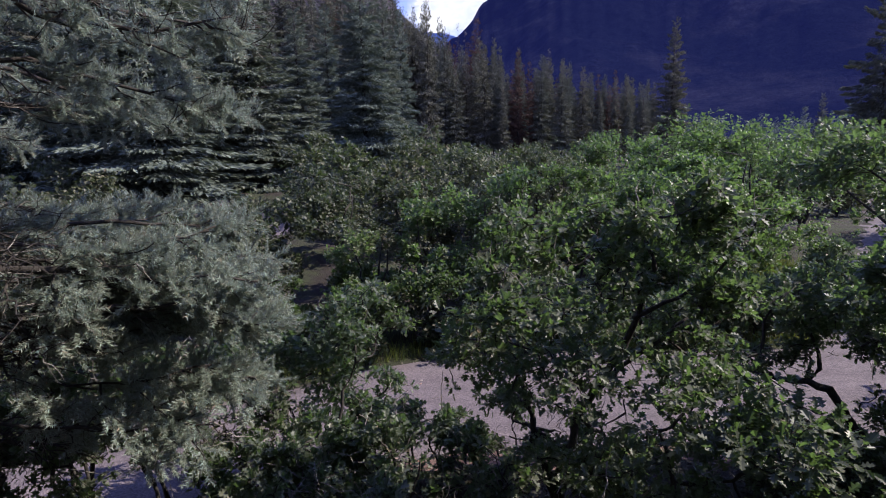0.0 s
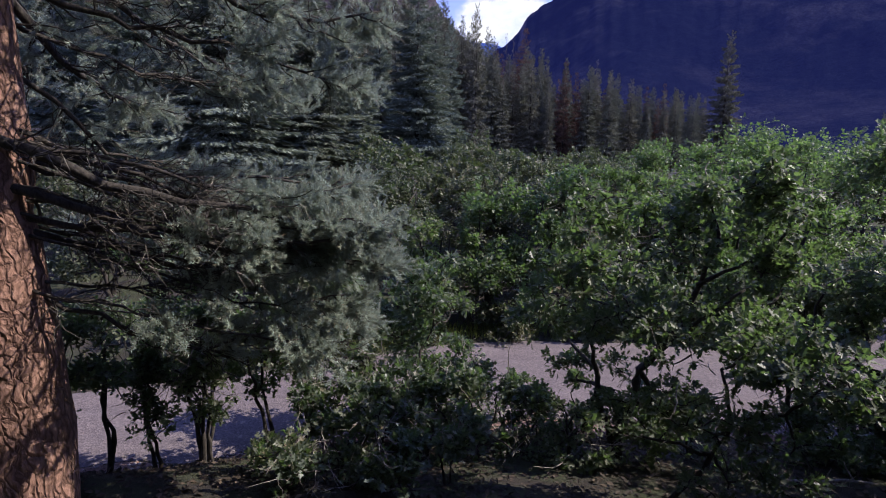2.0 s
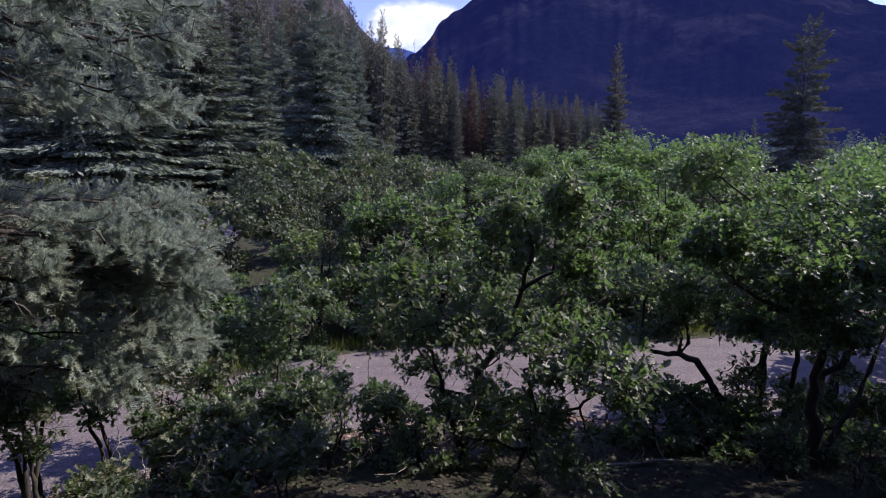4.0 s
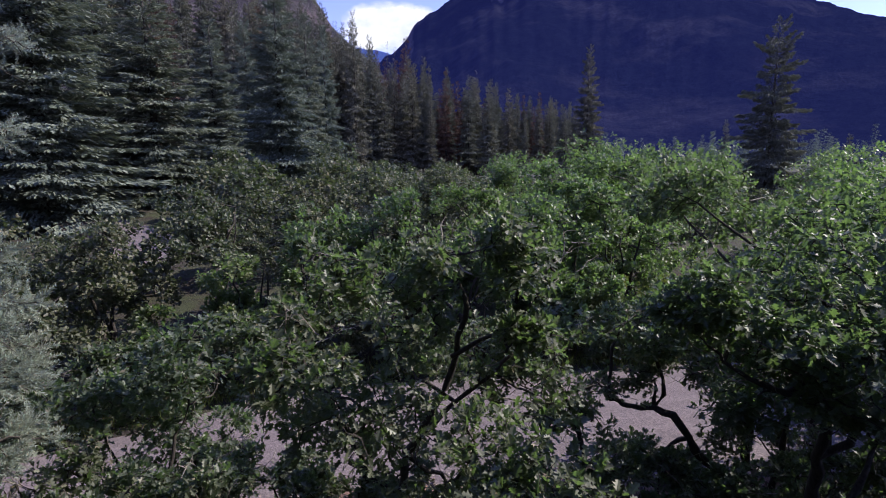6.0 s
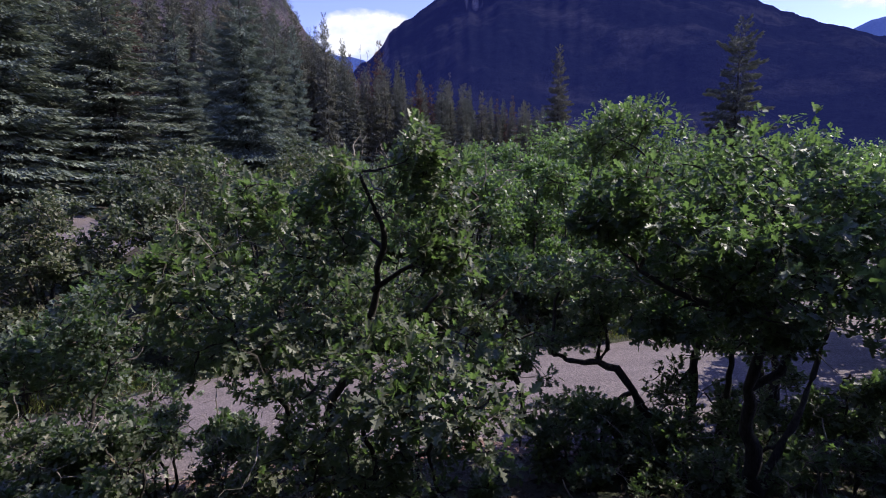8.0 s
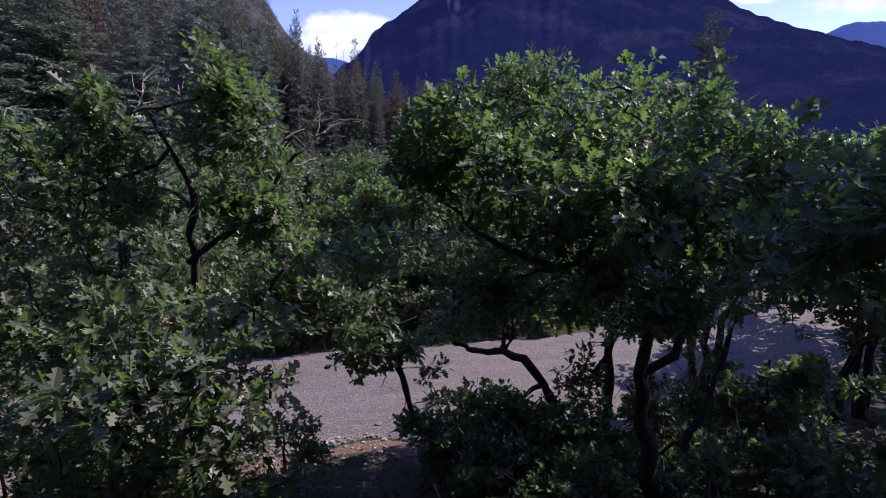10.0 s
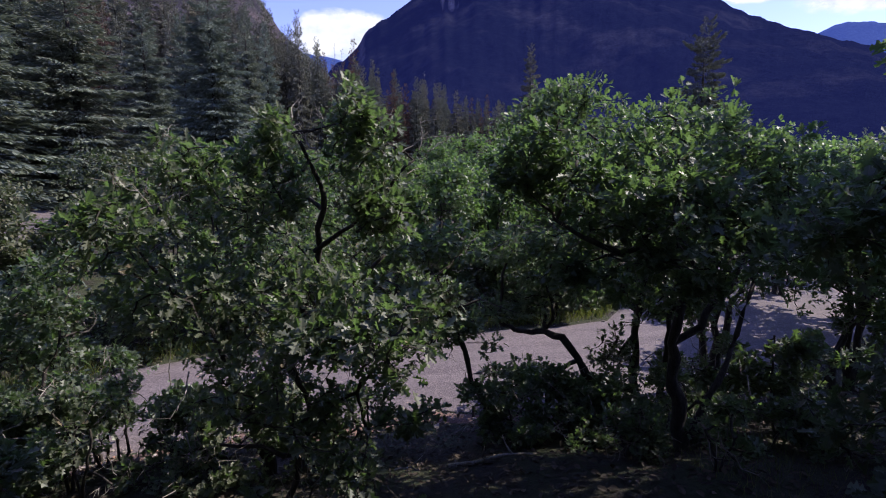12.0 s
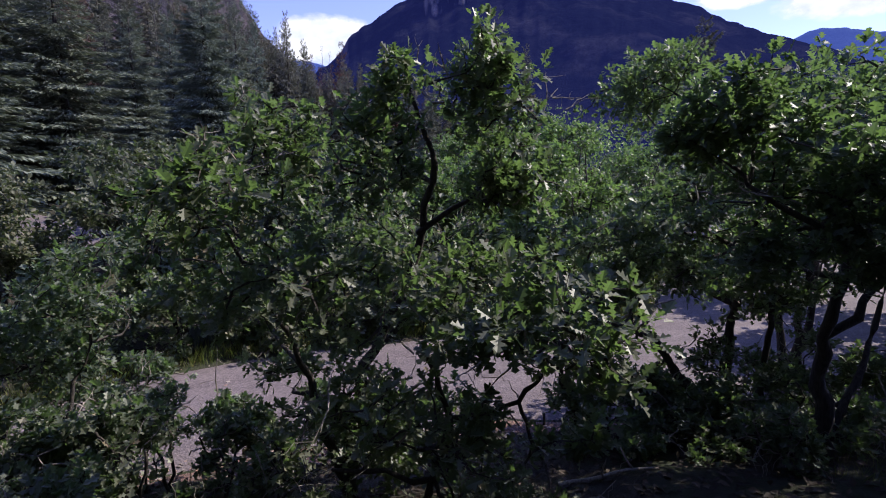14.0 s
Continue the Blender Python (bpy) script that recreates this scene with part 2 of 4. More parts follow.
def tube(points, r0, r1, sides=7, knots=0.12):
    """A tapered, slightly knotty tube along points: vertices and faces."""
    p = np.asarray(points, float)
    n = len(p)
    d = np.gradient(p, axis=0)
    d /= np.linalg.norm(d, axis=1)[:, None] + 1e-9
    ref = np.where(np.abs(d[:, 2:3]) > 0.9, [[1.0, 0, 0]], [[0, 0, 1.0]])
    u = np.cross(d, ref)
    u /= np.linalg.norm(u, axis=1)[:, None] + 1e-9
    w = np.cross(d, u)
    r = np.linspace(r0, r1, n) * (1 + knots * rng.uniform(-1, 1, n))
    a = np.arange(sides) * 2 * np.pi / sides
    v = p[:, None] + r[:, None, None] * (np.cos(a)[None, :, None] * u[:, None] + np.sin(a)[None, :, None] * w[:, None])
    i, j = np.meshgrid(np.arange(n - 1), np.arange(sides), indexing="ij")
    k = (j + 1) % sides
    f = np.stack([i * sides + j, i * sides + k, (i + 1) * sides + k, (i + 1) * sides + j], -1).reshape(-1, 4)
    cap = np.array([[*range((n - 1) * sides, n * sides)]])
    return v.reshape(-1, 3), [f, cap]


def wander(a, b, n=7, sway=0.08, sag=0.0):
    """A crooked line of n points from a to b."""
    a, b = np.asarray(a, float), np.asarray(b, float)
    s = np.linspace(0, 1, n)[:, None]
    k = np.cumsum(rng.normal(0, 1, (n, 3)), 0)
    k -= k[0] + s * (k[-1] - k[0])
    length = np.linalg.norm(b - a)
    p = a + s * (b - a) + k * sway * length / math.sqrt(n)
    p[:, 2] -= sag * length * (s * (1 - s))[:, 0] * 4
    return p


def unit(v):
    return v / (np.linalg.norm(v, axis=-1, keepdims=True) + 1e-9)


def scattered(shape, polys, at, ahead, up, size):
    """Copies of a small shape (x ahead, z up) at many places: vertices and faces."""
    x = unit(ahead)
    y = unit(np.cross(up, x))
    z = np.cross(x, y)
    s = np.asarray(size).reshape(-1, 1, 1)
    v = at[:, None] + s * (shape[None, :, 0:1] * x[:, None] + shape[None, :, 1:2] * y[:, None] + shape[None, :, 2:3] * z[:, None])
    off = (np.arange(len(at)) * len(shape))[:, None]
    return v.reshape(-1, 3), [np.concatenate([np.asarray(p)[None] + off for p in group]) for group in polys]


# an oak leaf with rounded lobes, folded along its rib; and a plainer one for trees farther off
def leaf_shape(half):
    n = len(half)
    v = np.array([(0, 0, 0), *[(x, -y, 0.3 * y) for x, y in half], (1, 0, 0), *[(x, y, 0.3 * y) for x, y in half[::-1]]])
    return v, [[[*range(0, n + 2)], [*range(n + 1, 2 * n + 2), 0]]]


FINE = leaf_shape([(0.16, 0.05), (0.3, 0.3), (0.4, 0.09), (0.62, 0.4), (0.7, 0.12), (0.88, 0.22)])
SEMI = leaf_shape([(0.32, 0.33), (0.44, 0.1), (0.7, 0.4), (0.8, 0.13)])
PLAIN = np.array([(0, 0, 0), (0.45, -0.3, 0.1), (0.8, -0.2, 0.06), (1, 0, 0), (0.8, 0.2, 0.06), (0.45, 0.3, 0.1)])
PLAIN = (PLAIN, [[[0, 1, 2, 3], [3, 4, 5, 0]]])
SMALL = (np.array([(0, 0, 0), (0.55, -0.36, 0.06), (1, 0, 0), (0.55, 0.36, 0.06)]), [[[0, 1, 2, 3]]])


def height(x, y):
    """The ground: a bank on the near side, a level road, a rise beyond it at the back."""
    x, y = np.asarray(x, float), np.asarray(y, float)
    toe = 6.1 - 0.45 * np.clip(-0.8 - x, 0, 4.6)
    z = 0.12 + 0.93 * np.clip((toe - y) / (toe - 3.0), 0, 1) + 0.07 * np.clip(3.0 - y, 0, 30)
    s = np.clip((7 - x) / 9, 0, 1)
    z = z + s * s * (3 - 2 * s) * 0.11 * np.clip(y - 10.2, 0, 17)
    rough = np.clip(np.abs(y - 8.1 + 0.43 * np.clip(-0.8 - x, 0, 8)) - 2.0, 0, 1)
    return z + rough * (0.06 * np.sin(1.3 * x + 0.7 * y) * np.sin(0.9 * y - 0.4 * x) + 0.03 * np.sin(3.1 * x + 1) * np.sin(2.7 * y))


# ---- ground ----
def sheet(name, xs, ys, f):
    x, y = np.meshgrid(xs, ys, indexing="ij")
    v = np.stack([x, y, f(x, y)], -1).reshape(-1, 3)
    n, m = len(xs), len(ys)
    i, j = np.meshgrid(np.arange(n - 1), np.arange(m - 1), indexing="ij")
    q = np.stack([i * m + j, (i + 1) * m + j, (i + 1) * m + j + 1, i * m + j + 1], -1).reshape(-1, 4)
    return mesh_of(name, v, [q], True)


xs = np.concatenate([-np.geomspace(3000, 21, 26), np.arange(-20, 24.1, 0.3), np.geomspace(25, 3000, 26)])
ys = np.concatenate([-np.geomspace(3000, 9, 22), np.arange(-8, 26.1, 0.25), np.geomspace(27, 4000, 28)])
ground = tagged(part("ground", sheet("ground", xs, ys, height), SOIL), "dark soil bank and leaf litter under the oaks", "ground", "", "structure")


def road_edges(x):
    """Near and far edge of the road at x."""
    near = 6.25 + 0.18 * np.sin(0.8 * x) + 0.1 * np.sin(2.3 * x + 1) + 0.05 * np.sin(5.1 * x) + np.where(x > 7, 0.3 * (x - 7), 0) - 0.45 * np.clip(-0.8 - x, 0, 4.6) - 0.42 * np.clip(-5.4 - x, 0, 40)
    far = 9.7 + 0.35 * np.clip(x / 2, 0, 1) + 0.1 * np.sin(0.7 * x + 2) + 0.07 * np.sin(2.9 * x) + np.where(x > 7.2, 1.3 * (x - 7.2), 0) - 0.5 * np.clip(-0.5 - x, 0, 5) - 0.42 * np.clip(-5.5 - x, 0, 40)
    return near, far


def road_mesh():
    x = np.concatenate([np.arange(-30, 40, 0.2)])
    near, far = road_edges(x)
    k = np.linspace(0, 1, 15)
    y = near[:, None] + (far - near)[:, None] * k
    xx = np.repeat(x[:, None], 15, 1)
    crown = 0.03 * np.sin(np.pi * k)[None] - 0.012 * np.cos(6 * np.pi * k)[None] * (k > 0.1) * (k < 0.9)
    v = np.stack([xx, y, height(xx, y) + 0.012 + crown], -1)
    v[:, 0, 2] -= 0.03
    v[:, -1, 2] -= 0.03
    n, m = len(x), 15
    i, j = np.meshgrid(np.arange(n - 1), np.arange(m - 1), indexing="ij")
    q = np.stack([i * m + j, (i + 1) * m + j, (i + 1) * m + j + 1, i * m + j + 1], -1).reshape(-1, 4)
    return mesh_of("road", v.reshape(-1, 3), [q], True)


def track_mesh():
    """A short stretch of track that climbs behind the brush."""
    x = np.arange(-24, -5.9, 0.4)
    mid = 20.8 + 1.05 * (-8.1 - x) + 0.3 * np.sin(0.5 * x)
    k = np.linspace(-1.9, 1.9, 7)
    y = mid[:, None] + k
    xx = np.repeat(x[:, None], 7, 1)
    v = np.stack([xx, y, height(xx, y) + 0.05 - 0.02 * np.abs(k)[None]], -1).reshape(-1, 3)
    i, j = np.meshgrid(np.arange(len(x) - 1), np.arange(6), indexing="ij")
    return mesh_of("track", v, [np.stack([i * 7 + j, (i + 1) * 7 + j, (i + 1) * 7 + j + 1, i * 7 + j + 1], -1).reshape(-1, 4)], True)


def dirt_mesh():
    """A strip of bare reddish dirt between the bank and the gravel."""
    x = np.arange(-6, 8.05, 0.15)
    near, far = road_edges(x)
    k = np.linspace(0, 1, 6)
    wide = 0.28 + 0.12 * np.sin(1.7 * x) + 0.08 * np.sin(4.3 * x + 1)
    y = near[:, None] + 0.1 - (wide[:, None] + 0.15) * k
    xx = np.repeat(x[:, None], 6, 1)
    v = np.stack([xx, y, height(xx, y) + 0.016 - 0.03 * (np.abs(k - 0.5) > 0.45)[None]], -1).reshape(-1, 3)
    i, j = np.meshgrid(np.arange(len(x) - 1), np.arange(5), indexing="ij")
    return mesh_of("dirt_edge", v, [np.stack([i * 6 + j, i * 6 + j + 1, (i + 1) * 6 + j + 1, (i + 1) * 6 + j], -1).reshape(-1, 4)], True)


def dirt_material():
    m, t, b = material("reddish_dirt")
    f = noise_at(t, 55.0, 6.0, 0.75)
    c = ramp(t, f, [(0.3, (0.1, 0.06, 0.05)), (0.6, (0.22, 0.13, 0.11)), (0.8, (0.32, 0.22, 0.19))])
    t.links.new(c, b.inputs["Base Color"])
    b.inputs["Roughness"].default_value = 0.95
    bump(t, b, f, 0.9, 0.03)
    return m


tagged(part("dirt_edge", dirt_mesh(), dirt_material()), "bare reddish dirt along the road edge", "ground", "", "structure")
tagged(part("track", track_mesh(), GRAVEL), "pinkish gravel track beyond the brush", "road", "", "structure")
tagged(part("road", road_mesh(), GRAVEL), "pale grey gravel lane with faint wheel tracks", "road", "", "structure")


# ---- mountains and sky ----
def lumps(a, b, seed, octaves=6):
    k = np.random.default_rng(seed)
    z = np.zeros_like(a)
    for o in range(octaves):
        f = 2.0 ** o
        for _ in range(3):
            t, p = k.uniform(0, 6.28), k.uniform(0, 6.28)
            z += np.sin(f * (a * math.cos(t) + b * math.sin(t)) + p) / f ** 0.9 / 3
    return z


def mountain(name, az, el, near, crest, mat, label, seed, rough, base=2.0, fine=1.0, cliff=None, jag=0.12):
    """A mountain whose skyline follows el (degrees) over az (degrees right of ahead), at the distance crest."""
    a = np.linspace(az[0], az[-1], int(420 * fine))
    e = np.interp(a, az, el) + jag * lumps(a * 2.5, a * 0, seed + 5, 6)
    k = np.concatenate([np.linspace(0, 1, int(90 * fine)), np.linspace(1.05, 1.6, 8)])
    A, K = np.meshgrid(radians(1) * a, k, indexing="ij")
    R = near + (crest - near) * K
    top = crest * np.tan(np.radians(e))[:, None]
    rise = np.where(K <= 1, K ** 1.25, 1 - (K - 1) * 0.8)
    X, Y = R * np.sin(A), R * np.cos(A)
    n = lumps(X / crest * 9, Y / crest * 9, seed)
    ridge = 1 - np.abs(lumps(X / crest * 16, Y / crest * 5, seed + 1))
    Z = base + top * rise + rough * crest * (0.5 * n * np.clip(K * 3, 0, 1) * np.clip(np.abs(1 - K) * 4, 0.12, 1) + 0.35 * ridge * np.sin(np.pi * np.clip(K, 0, 1)))
    if cliff:
        lo, hi = cliff
        band = np.clip((A - radians(lo)) * 40, 0, 1) * np.clip((radians(hi) - A) * 40, 0, 1) * np.clip((K - 0.72) * 12, 0, 1) * np.clip((1.0 - K) * 12, 0, 1)
        rib = lumps(A * 260, A * 0, seed + 9, 4)
        Z = Z + band * crest * 0.012 * (1 + rib) * (0.6 + 0.4 * np.sin(K * 70))
        X, Y = X - band * np.sin(A) * crest * 0.03 * (1 + 0.7 * rib), Y - band * np.cos(A) * crest * 0.03 * (1 + 0.7 * rib)
    v = np.stack([X, Y, Z], -1).reshape(-1, 3)
    m = len(k)
    i, j = np.meshgrid(np.arange(len(a) - 1), np.arange(m - 1), indexing="ij")
    q = np.stack([i * m + j, (i + 1) * m + j, (i + 1) * m + j + 1, i * m + j + 1], -1).reshape(-1, 4)
    return tagged(part(name, mesh_of(name, v, [q], True), mat), label, "mountain", "", "structure")


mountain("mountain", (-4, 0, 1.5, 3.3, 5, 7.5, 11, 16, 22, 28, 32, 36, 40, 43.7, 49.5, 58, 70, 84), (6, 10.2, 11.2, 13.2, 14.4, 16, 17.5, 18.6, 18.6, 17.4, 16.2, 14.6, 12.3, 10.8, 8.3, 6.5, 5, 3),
         420, 1500, FAR_MOUNTAIN, "wooded mountain with cliff bands, dark shade and blue haze painted in", 3, 0.035, 2.0, 1.3, (10, 16.5), 0.2)
mountain("distant_ridge", (30, 38, 42, 44, 46, 48, 52, 58, 70), (8, 9.5, 10, 10.6, 11.3, 10.8, 9.9, 9.2, 7), 2300, 3200, FAR_RIDGE, "distant mountain ridge, blue with painted haze", 11, 0.008, 2.0, 0.4)
mountain("valley_head", (-8, -3, -1, 1, 3, 6), (12, 11.2, 10.9, 10.4, 9, 6), 1500, 2400, FAR_RIDGE, "hill closing the head of the valley, blue with painted haze", 15, 0.006, 2.0, 0.3)
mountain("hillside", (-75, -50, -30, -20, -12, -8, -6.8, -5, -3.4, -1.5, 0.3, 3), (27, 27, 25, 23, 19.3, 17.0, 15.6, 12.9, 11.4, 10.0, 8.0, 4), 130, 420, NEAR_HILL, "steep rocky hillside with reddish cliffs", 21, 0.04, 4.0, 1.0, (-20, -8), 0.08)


def cloud_material():
    """Cloud: a glow in place of sunlight, soft where its edge thins out."""
    m, t, b = material("cloud")
    t.nodes.remove(b)
    e, clear = t.nodes.new("ShaderNodeEmission"), t.nodes.new("ShaderNodeBsdfTransparent")
    n = noise_at(t, 0.0035, 7.0, 0.6, (1, 1, 1.6))
    t.links.new(ramp(t, n, [(0.35, (0.62, 0.68, 0.9)), (0.65, (0.92, 0.92, 1.0))]), e.inputs["Color"])
    e.inputs["Strength"].default_value = 0.8
    g = node(t, "ShaderNodeTexGradient")
    g.gradient_type = "SPHERICAL"
    t.links.new(t.nodes.new("ShaderNodeTexCoord").outputs["Object"], g.inputs["Vector"])
    add = t.nodes.new("ShaderNodeMath")
    add.operation = "MULTIPLY_ADD"
    add.inputs[1].default_value = 0.75
    t.links.new(n, add.inputs[0])
    t.links.new(g.outputs["Fac"], add.inputs[2])
    mx = t.nodes.new("ShaderNodeMixShader")
    t.links.new(ramp(t, add.outputs[0], [(0.5, (0, 0, 0)), (0.72, (1, 1, 1))]), mx.inputs[0])
    t.links.new(clear.outputs[0], mx.inputs[1])
    t.links.new(e.outputs[0], mx.inputs[2])
    t.links.new(mx.outputs[0], t.nodes["Material Output"].inputs["Surface"])
    return m


CLOUD = cloud_material()
for az, el, wide, tall in ((1.0, 12.9, 520, 230), (39.5, 14.6, 300, 90), (48.5, 13.3, 560, 150)):
    disc = np.array([(math.cos(k) * 1.0, 0, math.sin(k) * 1.0) for k in np.linspace(0, 6.2832, 33)[:-1]])
    ob = tagged(part("cloud", mesh_of("cloud", disc, [np.arange(32)[None]]), CLOUD), "bright white cloud low over the mountains, its sunlight a glow", "cloud", "clouds", "structure")
    ob.matrix_world = Matrix.Rotation(-radians(az), 4, "Z") @ Matrix.Translation((0, 4300, 4300 * math.tan(radians(el)))) @ Matrix.Diagonal((wide, 1, tall, 1))


# ---- oaks ----
def gaps(p, size, seed):
    """A smooth field over places, for holes between the leaf clumps."""
    return lumps(p[:, 0] / size + seed, p[:, 1] / size + 1.7 * p[:, 2] / size, seed, 3)


def clump(c, r, n, seed):
    """n places for leaf tufts round c, thinning out beyond the radii r, with holes between them."""
    k = rng.normal(size=(n * 6, 3))
    d = np.linalg.norm(k, axis=1, keepdims=True)
    k = k / d * np.clip(0.3 + 0.34 * d, 0.3, 1.05) * (1 + 0.32 * gaps(k, 1.0, seed + 3)[:, None])
    p = k * np.asarray(r) * 0.94 + np.asarray(c)
    keep = (gaps(p, 0.3, seed) > 0.12) & ((k[:, 2] > -0.35) | (rng.uniform(size=len(k)) < 0.45))
    return p[keep][:n]


def leaves(tufts, centre, per, size, kind, droop=0.25):
    n = len(tufts) * per
    at = np.repeat(tufts, per, 0)
    out = unit(at - np.asarray(centre))
    ahead = unit(out * 0.5 + rng.normal(size=(n, 3)) * 0.8 + [0, 0, -droop])
    up = unit(np.array([0, 0, 1.0]) + 0.5 * out + rng.normal(size=(n, 3)) * 0.55)
    at = at + ahead * rng.uniform(0.0, 0.045, (n, 1)) + rng.normal(0, 0.014, (n, 3))
    s = size * rng.uniform(0.6, 1.25, n)
    return scattered(*kind, at, ahead, up, s)


def oak(base, stems, blobs, label, leaf=0.075, per=8, kind=FINE, mat=None, bare=0, name="gambel_oak", group="oaks"):
    """stems: (points, radius at foot, at tip). blobs: (centre, radii, tufts) of foliage, each on a limb from the nearest stem."""
    x, y = base
    root = thing(name, (x, y, float(height(x, y))), label, "tree", group)
    lines = []
    for pts, r0, r1 in stems:
        line = np.concatenate([wander(a, b, 6, 0.085)[:-1] for a, b in zip(pts[:-1], pts[1:])] + [np.array([pts[-1]], float)])
        lines.append((line, r0, r1))
        part("trunk" if len(lines) == 1 else "stem", joined("stem", [tube(line, r0, r1, 8 if kind is FINE else 6, 0.2)], True), OAK_BARK, root)
    crown, twigs = [], []
    for q, (c, r, n) in enumerate(blobs):
        c = np.asarray(c, float)
        best = min(((np.linalg.norm(p - c) + (0.6 if k < len(l) * 0.35 else 0), p, r0 + (r1 - r0) * k / len(l)) for l, r0, r1 in lines for k, p in enumerate(l)), key=lambda b: b[0])
        near = kind is FINE or kind is SEMI
        tufts = clump(c, np.asarray(r) * 1.12, int(n * 1.45), int(rng.integers(1e6)))
        limb = wander(best[1], c, 6, 0.1)
        part("limb", joined("limb", [tube(limb, min(best[2] * 0.8, 0.03 + 0.008 * max(r)), 0.01, 6 if near else 4)], True), OAK_BARK, root)
        step = max(1, len(tufts) // (45 if near else 12 if leaf < 0.12 else 3))
        ends = sorted(tufts[::step], key=lambda p: np.linalg.norm((p - c) / r))
        nodes = [limb[-1], limb[-2], limb[-1]]
        for p in ends:
            known = np.array(nodes)
            a = known[np.argmin(np.linalg.norm(known - p, axis=1))]
            line = wander(a, p, 4, 0.16)
            twigs.append(tube(line, 0.008 if near else 0.014, 0.0025, 3))
            nodes += [line[1], line[2], line[3]]
        crown.append(leaves(tufts, c - np.array([0, 0, 0.3]), per, leaf, kind))
    if bare:
        pieces = []
        for count in range(bare):
            c, r, n = blobs[int(rng.integers(len(blobs)))]
            a = np.asarray(c) + rng.normal(0, 0.35, 3) * r
            big = count % 7 == 0 and near
            b = a + rng.normal(0, 0.26 if big else 0.13, 3)
            line = wander(a, b, 6, 0.13)
            pieces.append(tube(line, 0.008 if big else 0.005, 0.002, 4))
            for k in (2, 3, 4):
                pieces.append(tube(wander(line[k], line[k] + rng.normal(0, 0.08, 3), 4, 0.2), 0.0025, 0.001, 3))
        part("deadwood", joined("deadwood", pieces), TWIG_BARK, root, "grey leafless twigs", "stuff")
    part("branchwork", joined("branchwork", twigs), OAK_BARK, root, "", "stuff")
    part("crown", joined("crown", crown), mat or OAK_LEAF, root, "", "stuff")
    return root


def wild_oak(x, y, tall, wide, label, tufts=60, leaf=0.075, per=8, kind=PLAIN, mat=None, bare=0, low=0.35, name="gambel_oak", group="oaks", count=6):
    """An oak of its own making: two or three crooked stems and a crown of clumps."""
    z = float(height(x, y))
    stems, blobs = [], []
    for _ in range(2 + (tall > 2.5)):
        a = rng.uniform(0, 6.28)
        top = np.array([x + math.cos(a) * wide * 0.35, y + math.sin(a) * wide * 0.35, z + tall * rng.uniform(0.6, 0.8)])
        mid = np.array([x + math.cos(a) * wide * 0.12, y + math.sin(a) * wide * 0.12, z + tall * 0.3])
        stems.append(([(x, y, z - 0.15), mid, top], (0.018 * tall + 0.012) * (0.62 if wide < 0.9 else 1.0), 0.009))
    for q in range(count):
        a, f = rng.uniform(0, 6.28) + q * 2.4, rng.uniform(0.2, 0.75)
        h = rng.uniform(low + 0.1, 0.86) if q else 0.85
        s = wide * rng.uniform(0.28, 0.46) * min(1.0, (10 / count) ** 0.5)
        blobs.append(((x + math.cos(a) * wide * f * (1.1 - 0.4 * h), y + math.sin(a) * wide * f * (1.1 - 0.4 * h), z + tall * h), (s, s, min(s * 0.75, tall * 0.22)), tufts))
    return oak((x, y), stems, blobs, label, leaf, per, kind, mat, bare, name, group)


BIG = "gnarled oak with lobed green leaves on the shaded bank"
# oak in the middle of the bank
z = float(height(1.12, 4.62))
